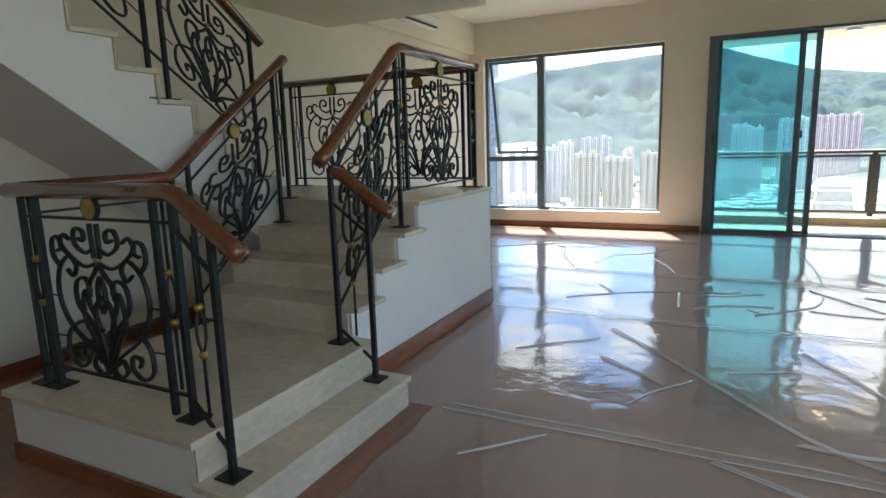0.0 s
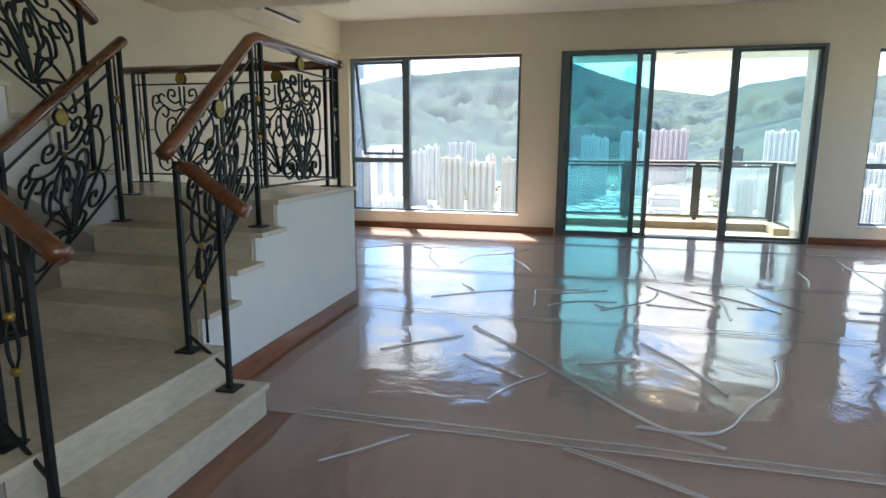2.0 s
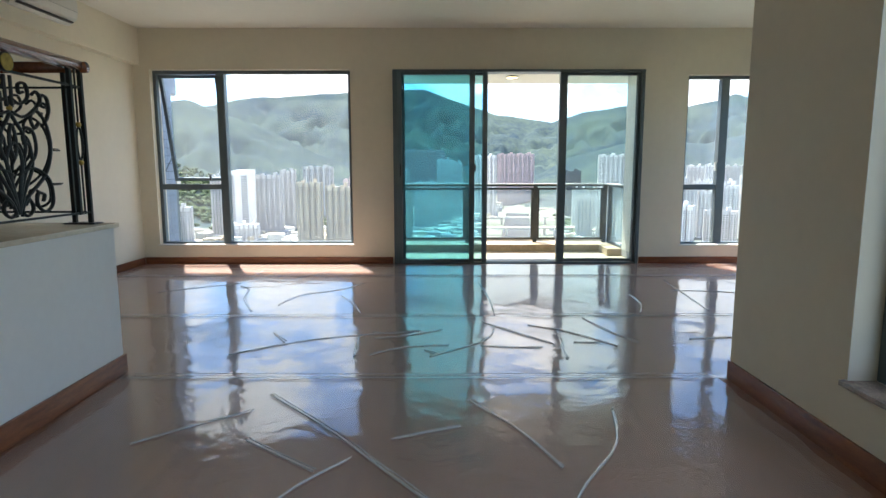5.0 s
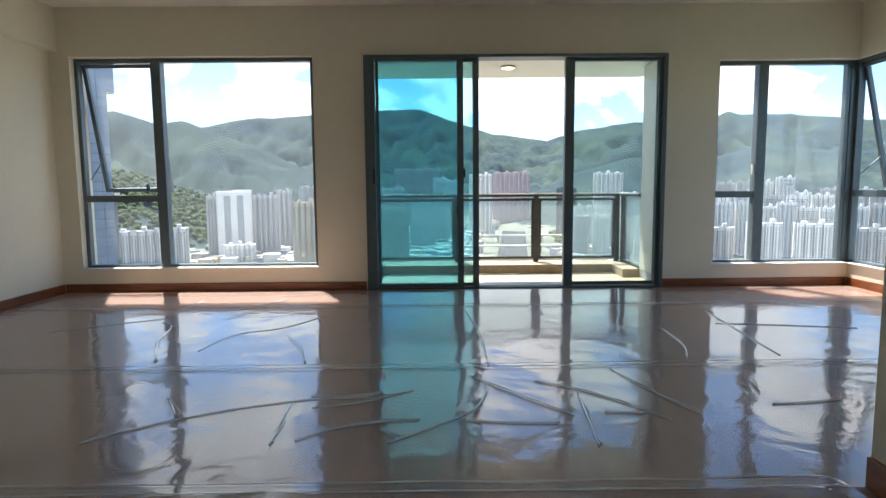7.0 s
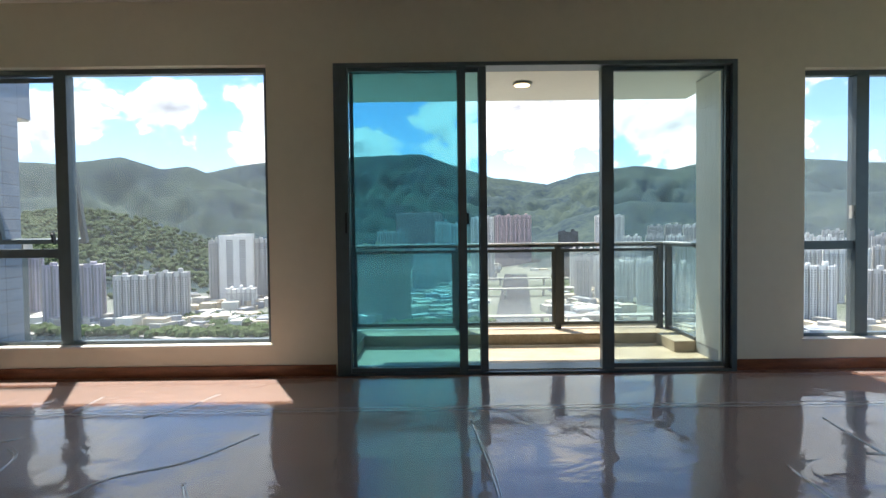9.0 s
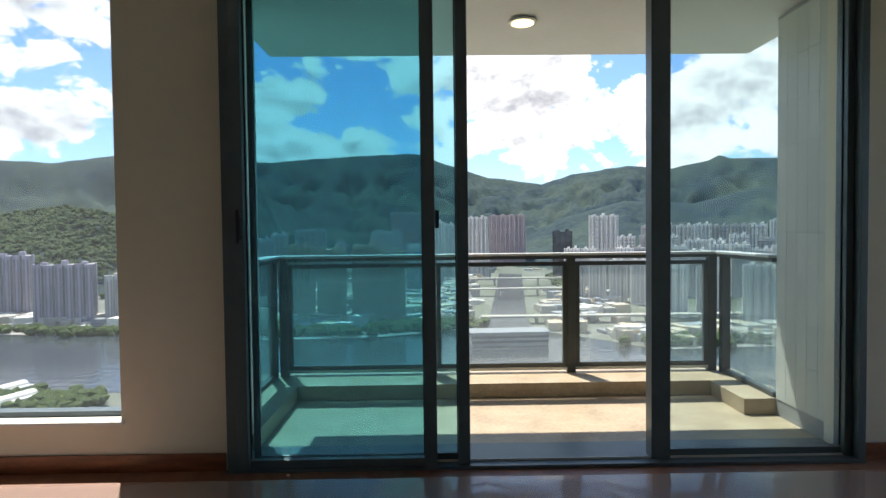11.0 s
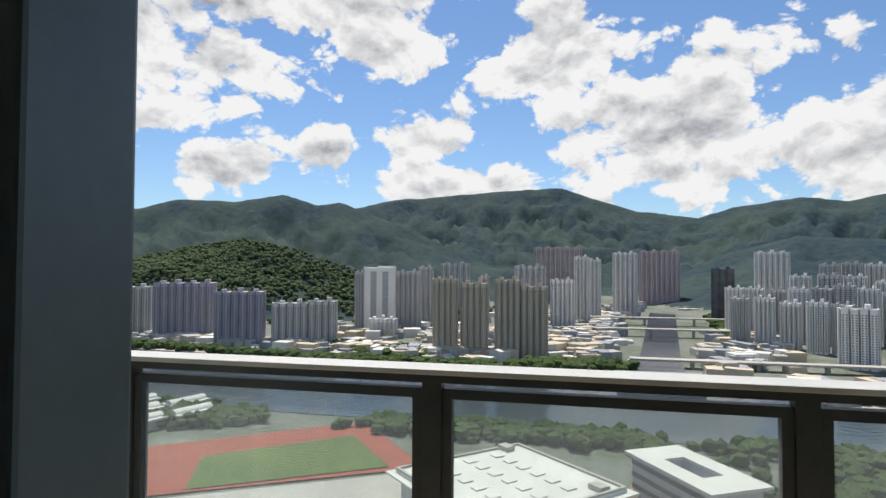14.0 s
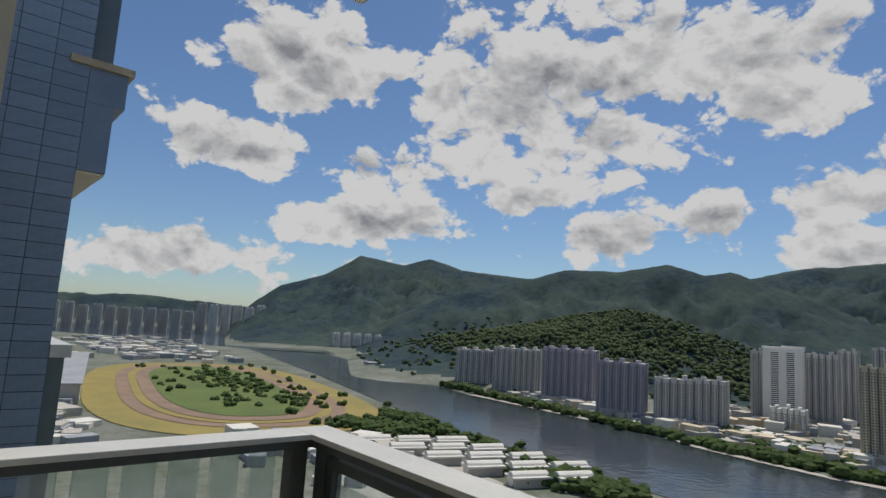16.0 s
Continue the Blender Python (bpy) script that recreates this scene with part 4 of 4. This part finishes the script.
def hill_height(az, r):
    best = 0.0
    for table, d, front, back in ((LEFT, 4600, 500, 200), (FAR, 3700, 1500, 1100), (MIDDLE, 2650, 900, 700), (NEAR, 1800, 620, 500), (RIGHT, 2500, 900, 600)):
        e = crest(table, az)
        if e < -8:
            continue
        top = d * math.tan(radians(e)) - TZ + EYE_Z
        if top <= 0:
            continue
        u = (d - r) / front if r < d else (r - d) / back
        if u < 1:
            n1 = noise.fractal((r * 0.0022 * math.sin(radians(az)) * 2.5, r * 0.0022 * math.cos(radians(az)) * 2.5, d), 1.0, 2.0, 5)
            fall = (1 - u) ** 1.2 if r < d else 0.5 + 0.5 * math.cos(math.pi * u)
            k = fall * (1 - 0.56 * min(1.0, abs(n1) * 1.3) * min(1.0, u * 2.0))
            best = max(best, top * k)
    return best


def terrain():
    az = np.arange(-98, 50.1, 0.4)
    rr = [120, 400, 800] + list(range(1150, 4850, 45))
    vs, fs = [], []
    for i, a in enumerate(az):
        for r in rr:
            x, y = polar(a, r)
            vs.append((x, y, TZ + (hill_height(a, r) if r > 1000 else 0)))
    m = len(rr)
    for i in range(len(az) - 1):
        for j in range(m - 1):
            q = i * m + j
            fs.append((q, q + 1, q + m + 1, q + m))
    me = bpy.data.meshes.new("hills")
    me.from_pydata(vs, [], fs)
    me.polygons.foreach_set("use_smooth", [True] * len(me.polygons))
    me.materials.append(M_GROUND)
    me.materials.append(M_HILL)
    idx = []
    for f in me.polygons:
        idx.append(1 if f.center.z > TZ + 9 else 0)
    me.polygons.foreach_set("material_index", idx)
    return tagged(new("ground", me), "town ground rising to wooded green mountains", "ground", "", "structure")


terrain()
sheet("plain", [(-4900, -4900), (4900, -4900), (4900, 4900), (-4900, 4900)], TZ - 1.5, M_GROUND, "flat built-up ground far below", "ground")

RIVER = [(-1900, 810), (-1100, 625), (-711, 524), (-600, 492), (-254, 452), (-66, 450), (51, 438), (150, 438), (400, 440), (1400, 420),
         (1400, 600), (436, 594), (225, 580), (180, 640), (118, 705), (128, 815), (244, 1642), (179, 1624), (75, 801), (50, 720), (3, 700), (-60, 672), (-184, 659), (-322, 677),
         (-397, 712), (-762, 737), (-1250, 880), (-1765, 1010)]
sheet("water_river", RIVER, TZ + 0.6, M_WATER, "dark calm river with towers mirrored in it", "river")
sheet("water_bay", [(-1850, 830), (-1700, 1020), (-2400, 1300), (-3300, 1250), (-4700, 900), (-4700, -200), (-2900, 200), (-2450, 560)], TZ + 0.6, M_WATER, "broad grey bay water", "bay")
for nm, pts in (("embankment", [(-762, 737), (-397, 712), (-322, 677), (-184, 659), (-60, 672), (3, 700), (3, 712), (-60, 684), (-184, 671), (-322, 689), (-397, 724), (-762, 749)]),
                ("embankment", [(225, 580), (436, 594), (1400, 600), (1400, 612), (436, 606), (225, 594)])):
    sheet(nm, pts, TZ + 1.2, M_CONC, "pale concrete river embankment", "embankment")


def oval(cx, cy, a, b, turn, n=48):
    c, s = math.cos(turn), math.sin(turn)
    out = []
    for k in range(n):
        t = math.tau * k / n
        u = math.copysign(abs(math.cos(t)) ** 0.6, math.cos(t)) * a
        v = math.copysign(abs(math.sin(t)) ** 0.8, math.sin(t)) * b
        out.append((cx + u * c - v * s, cy + u * s + v * c))
    return out


RT_ = math.atan2(0.12, -0.65)
for k, (a, b, m, lab) in enumerate(((410, 185, M_DRYGRASS, "yellowed turf racecourse oval"), (365, 142, M_DIRT, "brown dirt race track oval"), (345, 124, M_DRYGRASS, "yellow turf strip inside the track"), (330, 112, M_DIRT, "inner brown dirt track"), (305, 92, M_GRASS, "green park inside the racecourse"))):
    sheet("racecourse", oval(-960, 365, a, b, RT_), TZ + 0.8 + 0.5 * k, m, lab, "racecourse")
sheet("playing_field", [(-250, 255), (-290, 335), (-160, 440), (-90, 350)], TZ + 0.9, M_CLAY, "red running track round the field", "sports field")
sheet("playing_field", [(-205, 285), (-230, 335), (-155, 400), (-110, 345)], TZ + 1.5, M_GRASS, "green turf sports field", "sports field")
sheet("plaza", [(-420, 250), (-260, 250), (-100, 300), (-40, 260), (60, 200), (200, 220), (170, 330), (20, 330), (-90, 345), (-250, 250), (-300, 360), (-430, 380)], TZ + 0.4, M_CONC, "pale paved ground between low buildings", "pavement")
# bare brown dirt by the hall, no water here
sheet("open_dirt", [(-10, 250), (25, 335), (40, 400), (75, 355), (120, 320), (130, 240), (60, 215)], TZ + 1.3, M_DIRT, "brown open ground by the hall", "ground")


def low_block(name, x, y, w, d, h, turn, wall, roof, label, category="building", group=""):
    e = empty(name, label, category, group=group, at=(x, y, TZ))
    e.rotation_euler = (0, 0, turn)
    part("wall", boxes((-w / 2, w / 2, -d / 2, d / 2, 0, h)), wall, e)
    part("roof", boxes((-w / 2 - 2, w / 2 + 2, -d / 2 - 2, d / 2 + 2, h, h + 1.4)), roof, e)
    return e


hall = low_block("sports_hall", -34, 297, 76, 76, 16, radians(-45), M_TOWER_GREY, M_ROOFW, "large hall with a pale flat roof")
for u in range(6):
    for v in range(3):
        part("roof_light", boxes((-32 + u * 11, -27 + u * 11, -22 + v * 18, -16 + v * 18, 17.42, 18.1)), M_ROOFW, hall)
for u, v in ((-36, -28), (34, 28), (-36, 28)):
    part("roof_plant", boxes((u - 4, u + 4, v - 3, v + 3, 17.5, 20)), M_CONC, hall)
part("eave", boxes((-44, 44, -44, 44, 15.2, 15.97)), M_ROOFW, hall, "broad cream eave")
part("parapet", boxes((-40, 40, -40, -38.6, 17.42, 18.6), (-40, 40, 38.6, 40, 17.42, 18.6), (-40, -38.6, -38.6, 38.6, 17.42, 18.6), (38.6, 40, -38.6, 38.6, 17.42, 18.6)), M_CONC, hall)
inst = empty("institute", "grey building with a cream roof and a sunken courtyard", "building", at=(55, 318, TZ))
inst.rotation_euler = (0, 0, radians(-60))
part("wall", boxes((-29, 29, -14, -6, 0, 22), (-29, 29, 6, 14, 0, 22), (-29, -14, -6, 6, 0, 22), (14, 29, -6, 6, 0, 22)), M_TOWER_GREY, inst)
part("roof", boxes((-32, 32, -17, -6, 22.01, 23.4), (-32, 32, 6, 17, 22.01, 23.4), (-32, -14, -6, 6, 22.01, 23.4), (14, 32, -6, 6, 22.01, 23.4)), M_ROOFW, inst, "flat cream roof with a wide eave")
part("courtyard", boxes((-13.9, 13.9, -5.9, 5.9, 0, 15)), M_ROOFG, inst)
for z in (5, 11, 17):
    part("window_band", boxes((-29.3, 29.3, -14.3, -14.05, z, z + 2.4)), M_WINDOW, inst)
boat = low_block("boathouse", 78, 622, 80, 26, 14, radians(3), M_CONC, M_ROOFG, "low pale building on the river bank")
for z in (4, 9):
    part("window_band", boxes((-40.3, 40.3, -13.3, -13.05, z, z + 2.4)), M_WINDOW, boat)
random.seed(11)
for k in range(14):
    a, b = k % 5, k // 5
    s = low_block("shed", -480 + a * 42 + b * 18, 345 + b * 34 + a * 8, 13, 30, 7, radians(-20), M_CONC, M_ROOFW, "long shed with a pale barrel roof", "shed", "sheds by the river")
    part("ridge", tube(bmesh.new(), [(0, -16, 6.2), (0, 16, 6.2)], 5.5, 12), M_ROOFW, s)
low_block("grandstand", -1060, 175, 500, 40, 24, RT_, M_CONC, M_ROOFG, "long grandstand with a pale green roof")
for k in range(8):
    low_block("clinic_block", -1480 + (k % 4) * 70, 1180 + (k // 4) * 60 - (k % 4) * 25, 55, 25, 20 + 6 * (k % 3), radians(-30), M_TOWER_PINK, M_ROOFW, "low pinkish block at the foot of the hill", group="blocks by the hill")
low_block("hillside_house", -860, 1700, 90, 30, 96, radians(-20), M_TOWER_WHITE, M_ROOFW, "pale long building on the hillside")
for x0, x1, y, z in ((-20, 330, 1080, 12), (-60, 420, 1290, 14), (60, 420, 760, 8)):
    b = empty("road_bridge", "pale concrete road bridge across the canal", "bridge")
    part("deck", boxes((x0, x1, y - 8, y + 8, TZ + z, TZ + z + 2.5)), M_CONC, b)
    for k in range(6):
        part("pier", boxes((x0 + (x1 - x0) * k / 5 - 2, x0 + (x1 - x0) * k / 5 + 2, y - 3, y + 3, TZ, TZ + z)), M_CONC, b)

# ---- towers ----
TOWER_MESH = {}


def tower(az0, az1, d, el, material, floors_h=3.0, bays=5, label="", depth=None, group="", name="apartment_tower", base=0.0):
    """A tower between two bearings at distance d whose top stands at elevation el."""
    az = (az0 + az1) / 2
    x, y = polar(az, d)
    w = 2 * d * math.tan(radians(abs(az1 - az0) / 2))
    h = d * math.tan(radians(el)) - TZ + EYE_Z
    e = empty(name, label, "tower", group=group, at=(x, y, TZ))
    e.rotation_euler = (0, 0, -radians(az) * 0.8)
    dep = depth or max(18, w * 0.55)
    bw = w / bays
    # core wall behind the bays, in the grey with shade painted in
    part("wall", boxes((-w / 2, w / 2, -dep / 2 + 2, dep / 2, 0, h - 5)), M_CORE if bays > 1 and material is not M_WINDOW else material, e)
    for k in range(bays):
        c = -w / 2 + (k + 0.5) * bw
        part("bay", boxes((c - bw * 0.38, c + bw * 0.38, -dep / 2 - (2.2 if k % 2 else 0.6), -dep / 2 + 2.2, 0, h - (5 if k % 2 else 3.5))), material, e)
    for sx in (-1, 1):
        part("side_bay", boxes((sx * w / 2 - (0 if sx > 0 else 2), sx * w / 2 + (2 if sx > 0 else 0), -dep * 0.2, dep * 0.25, 0, h - 4)), material, e)
    for k in range(max(2, bays // 2)):
        c = -w / 2 + (k + 0.5) * w / max(2, bays // 2)
        part("roof_plant", boxes((c - bw * 0.3, c + bw * 0.3, -dep * 0.25, dep * 0.25, h - 5, h + (0.5 if k % 2 else -1.5))), material, e)
    vs, fs = [], []
    nf = int((h - 8) / floors_h)
    for f in range(1, nf):
        z = f * floors_h
        for k in range(bays):
            c = -w / 2 + (k + 0.5) * bw
            yy = -dep / 2 - (2.2 if k % 2 else 0.6) - 0.12
            for dx in ((-0.2, 0.2) if bw > 6 else (0.0,)):
                cx_, hw = c + dx * bw, bw * (0.1 if bw > 6 else 0.2)
                q = len(vs)
                vs += [(cx_ - hw, yy, z + 0.8), (cx_ + hw, yy, z + 0.8), (cx_ + hw, yy, z + 2.3), (cx_ - hw, yy, z + 2.3)]
                fs.append((q, q + 1, q + 2, q + 3))
        for sx in (-1, 1):
            for v in (-0.32, 0.38):
                q = len(vs)
                xx = sx * (w / 2 + 0.1)
                vs += [(xx, dep * v - 1.5, z + 0.8), (xx, dep * v + 1.5, z + 0.8), (xx, dep * v + 1.5, z + 2.3), (xx, dep * v - 1.5, z + 2.3)]
                fs.append((q, q + 1, q + 2, q + 3))
    me = bpy.data.meshes.new("window_grid")
    me.from_pydata(vs, [], fs)
    me.materials.append(M_WINDOW)
    o = tagged(new("window_grid", me), "rows of small dark windows", kind="stuff")
    o.parent = e
    return e


L_A = "grey high-rise apartment slab on the river bank"
tower(-47.3, -43.9, 1260, -2.0, M_TOWER_GREY, bays=6, label=L_A, group="riverside towers")
tower(-43.7, -39.4, 1200, -1.63, M_TOWER_GREY, bays=8, label=L_A, group="riverside towers")
tower(-39.0, -34.1, 1060, -1.3, M_TOWER_MAUVE, bays=8, label="mauve-grey high-rise apartment slab by the river", group="riverside towers")
tower(-34.0, -29.8, 940, -2.1, M_TOWER_MAUVE, bays=6, label="mauve-grey high-rise apartment slab by the river", group="riverside towers")
tower(-29.0, -25.8, 920, -3.2, M_TOWER_GREY, bays=5, label="dull grey apartment tower behind riverside trees", group="riverside towers")
tower(-25.7, -23.2, 910, -3.05, M_TOWER_GREY, bays=4, label="dull grey apartment tower behind riverside trees", group="riverside towers")
tower(-21.4, -20.6, 1100, -0.35, M_TOWER_GREY, bays=3, label="grey wing of a large hotel", name="hotel_tower")
ht = tower(-20.5, -17.7, 1090, -0.05, M_TOWER_WHITE, bays=1, label="pale hotel tower with a blank end wall", name="hotel_tower", depth=30)
tower(-17.5, -15.2, 1110, -0.3, M_TOWER_GREY, bays=5, label="grey wing of a large hotel", name="hotel_tower")
tower(-15.3, -14.0, 1250, 0.1, M_TOWER_GREY, bays=3, label="slim dark grey office tower", name="office_tower")
tower(-20.0, -17.5, 1000, -4.8, M_TOWER_WHITE, bays=6, label="low pale green-white slab block", name="school_block")
for a0, a1, el in ((-13.8, -11.6, -0.93), (-11.1, -8.7, -1.3), (-7.8, -5.5, -0.97), (-5.4, -3.0, -1.6)):
    tower(a0, a1, 800, el, M_TOWER_TAN, bays=4, label="tan apartment tower with stacked bay windows", group="tan towers")
tower(-6.0, -3.2, 1150, 0.25, M_TOWER_GREY, bays=5, label="grey tower behind the tan towers", group="inland towers")
tower(-13.2, -10.5, 1500, 0.4, M_TOWER_GREY, bays=5, label="grey tower behind the tan towers", group="inland towers")
tower(-9.4, -8.6, 1000, -0.8, M_TOWER_PINK, bays=2, label="dull pink tower between tan towers", group="inland towers")
tower(-2.6, -0.5, 1150, -1.05, M_TOWER_WHITE, bays=5, label="white apartment tower with dark window rows", group="white towers")
tower(-0.4, 0.9, 1250, 1.1, M_TOWER_WHITE, bays=4, label="white apartment tower with dark window rows", group="white towers")
tower(0.9, 1.9, 1350, 0.85, M_TOWER_WHITE, bays=3, label="white apartment tower with dark window rows", group="white towers")
tower(3.1, 5.2, 1500, 1.45, M_TOWER_WHITE, bays=5, label="tall pale stepped tower", group="white towers")
tower(-4.2, 0.2, 2000, 1.9, M_TOWER_PINK, bays=10, label="long pinkish apartment slab below the hills", group="pink slabs")
tower(5.4, 8.8, 1950, 1.55, M_TOWER_PINK, bays=8, label="long pinkish apartment slab below the hills", group="pink slabs")
tower(11.5, 13.2, 1400, 0.0, M_WINDOW, bays=3, label="dark blue glass office tower", name="office_tower")
tower(14.9, 17.4, 1350, 1.45, M_TOWER_WHITE, bays=6, label="broad white tower block", group="white towers")
random.seed(5)
LR = "white and grey estate tower in a dense cluster"
for a0, d, e0, step, wid, a1 in ((13.0, 1010, -2.6, 1.75, 1.35, 22), (20.8, 880, -3.2, 3.7, 2.5, 39), (12.6, 1130, -1.5, 1.6, 1.3, 40), (17.5, 1260, -0.7, 1.9, 1.4, 40), (19.6, 1450, 0.5, 1.45, 1.25, 31.5), (31.2, 1500, -0.3, 1.9, 1.3, 41)):
    a = a0
    while a < a1:
        tower(a, a + wid, d + random.uniform(-25, 25), e0 + random.uniform(-0.25, 0.3), random.choice((M_TOWER_WHITE, M_TOWER_WHITE, M_TOWER_GREY)), bays=4, label=LR, group="estate towers")
        a += step * random.uniform(0.92, 1.1)
for k in range(17):
    a = -83 + k * 1.02
    tower(a, a + 0.72, 3150 + 60 * (k % 3), (0.35 if k > 10 else -0.25) + 0.4 * random.random(), M_TOWER_GREY if k < 12 else M_TOWER_WHITE, bays=3, label="distant apartment tower across the bay", group="far towers")
for k in range(5):
    a = -59.5 + k * 1.0
    tower(a, a + 0.6, 2300, -1.4 + 0.1 * random.random(), M_TOWER_WHITE, bays=2, label="distant apartment tower below the mountain", group="far towers")

# low roofs and trees that nobody could count


def scatter(name, count, area, size, height, materials, label, seed, category):
    random.seed(seed)
    per = [([], []) for _ in materials]
    for _ in range(count):
        (x0, y0), (x1, y1), wide = area[random.randrange(len(area))]
        t = random.random()
        x = x0 + (x1 - x0) * t + random.gauss(0, wide * 0.35)
        y = y0 + (y1 - y0) * t + random.gauss(0, wide * 0.35)
        w, d, h = random.uniform(*size), random.uniform(*size), random.uniform(*height)
        if y > 690 and abs(x - (102 + 0.128 * (y - 808))) < 52:
            continue
        a = random.uniform(-0.6, 0.6)
        c, s = math.cos(a), math.sin(a)
        vs, fs = per[random.randrange(len(per))]
        q = len(vs)
        for z in (0, h):
            for u, v in ((-w, -d), (w, -d), (w, d), (-w, d)):
                vs.append((x + (u * c - v * s) / 2, y + (u * s + v * c) / 2, TZ + z))
        fs += [(q + 4, q + 5, q + 6, q + 7), (q, q + 1, q + 5, q + 4), (q + 1, q + 2, q + 6, q + 5), (q + 2, q + 3, q + 7, q + 6), (q + 3, q, q + 4, q + 7)]
    for (vs, fs), m in zip(per, materials):
        me = bpy.data.meshes.new(name)
        me.from_pydata(vs, [], fs)
        me.materials.append(m)
        tagged(new(name, me), label, category, "", "stuff")


scatter("low_rooftops", 1500, (((-700, 830), (-100, 760), 60), ((-380, 1000), (60, 1000), 200), ((0, 800), (60, 1500), 60), ((160, 720), (420, 1500), 90), ((200, 640), (900, 680), 60), ((-60, 1300), (300, 2000), 200)),
        (8, 30), (4, 15), (M_ROOFW, M_CONC, M_ROOFG, M_TOWER_TAN), "crowded low roofs between the towers", 3, "rooftops")
scatter("far_rooftops", 700, (((-2300, 520), (-1450, 420), 220), ((-1250, 900), (-1000, 1000), 60), ((-1700, 1150), (-1100, 900), 60)), (10, 40), (5, 14), (M_ROOFW, M_ROOFG, M_CONC), "distant low sheds and roofs on the flats", 4, "rooftops")
scatter("near_rooftops", 160, (((-560, 300), (-420, 300), 90), ((-200, 225), (60, 190), 60), ((-900, 120), (-600, 100), 40)), (10, 32), (4, 9), (M_ROOFW, M_ROOFG, M_CONC), "low pale roofs on the near bank", 8, "rooftops")

CLUMP = bmesh.new()
bmesh.ops.create_icosphere(CLUMP, subdivisions=1, radius=1.0)
CV = [tuple(v.co) for v in CLUMP.verts]
CF = [tuple(v.index for v in f.verts) for f in CLUMP.faces]
CLUMP.free()


def woods(name, count, areas, label, seed, size=(3.5, 7.5), per=3, leaf=M_LEAF):
    random.seed(seed)
    vs, fs = [], []
    for _ in range(count):
        (x0, y0), (x1, y1), wide = areas[random.randrange(len(areas))]
        t = random.random()
        x, y = x0 + (x1 - x0) * t + random.gauss(0, wide * 0.35), y0 + (y1 - y0) * t + random.gauss(0, wide * 0.35)
        r = math.hypot(x, y)
        g = hill_height(math.degrees(math.atan2(x, y)), r) if r > 1000 else 0
        for _ in range(per):
            s = random.uniform(*size)
            ox, oy, oz = random.gauss(0, s * 0.6), random.gauss(0, s * 0.6), s * random.uniform(0.5, 1.2)
            q = len(vs)
            for c in CV:
                j = s * random.uniform(0.65, 1.2)
                vs.append((x + ox + c[0] * j, y + oy + c[1] * j, TZ + g + oz + c[2] * j * 0.85))
            fs += [tuple(q + i for i in f) for f in CF]
    me = bpy.data.meshes.new(name)
    me.from_pydata(vs, [], fs)
    me.materials.append(leaf)
    tagged(new(name, me), label, "trees", "", "stuff")


woods("riverside_trees", 900, (((-900, 790), (-330, 705), 18), ((-330, 700), (-60, 690), 22), ((-340, 800), (-200, 760), 50), ((200, 600), (900, 615), 16), ((215, 850), (305, 1500), 22), ((-60, 720), (40, 730), 30)), "dense green trees along the river bank", 6)
woods("near_bank_trees", 1250, (((110, 350), (330, 400), 60), ((-160, 425), (60, 420), 22), ((-640, 470), (-260, 430), 30), ((-150, 440), (40, 430), 16), ((90, 420), (330, 410), 30), ((-330, 400), (-250, 425), 30), ((170, 330), (320, 380), 50), ((-600, 380), (-520, 420), 40)), "bushy green trees on the near bank", 7, (2.5, 6))
woods("park_trees", 150, (((-1230, 430), (-740, 370), 150),), "scattered dark trees inside the racecourse", 9, (3, 6))
woods("hillside_trees", 6500, (((-1150, 1250), (-420, 1500), 420), ((-1500, 1350), (-900, 1400), 300)), "thick woodland covering the near hill", 10, (3.5, 7.5), 2, M_SCRUB)

# ---- wall tiles last ----
tile = finish(boxes((0, 0.004, 0, 0.262, 0, 0.122)), "tile", M_BLUETILE)
for k in range(75):
    for j in range(4):
        o = new("tile", tile)
        o.parent = wing
        o.location = (-3.92, 8.435 + j * 0.2545, -3.0 + k * 0.128)
        o.scale = (1, 0.95, 1)
btile = finish(boxes((-0.004, 0, 0, 0.11, 0, 0.297)), "tile", M_BTILE)
be = bpy.data.objects["balcony_wall_east"]
for k in range(9):
    for j in range(5):
        o = new("tile", btile)
        o.parent = be
        o.location = (3.47, 8.43 + j * 0.113, 0.1 + k * 0.3)
ltile = finish(boxes((0, 0.292, -0.005, 0, 0, 0.092)), "tile", M_BEIGETILE)
le = bpy.data.objects["light_court_wall"]
for k in range(36):
    for j in range(8):
        o = new("tile", ltile)
        o.parent = le
        o.location = (2.75 + j * 0.3 + (0.15 if k % 2 else 0), 3.06, -0.3 + k * 0.1)
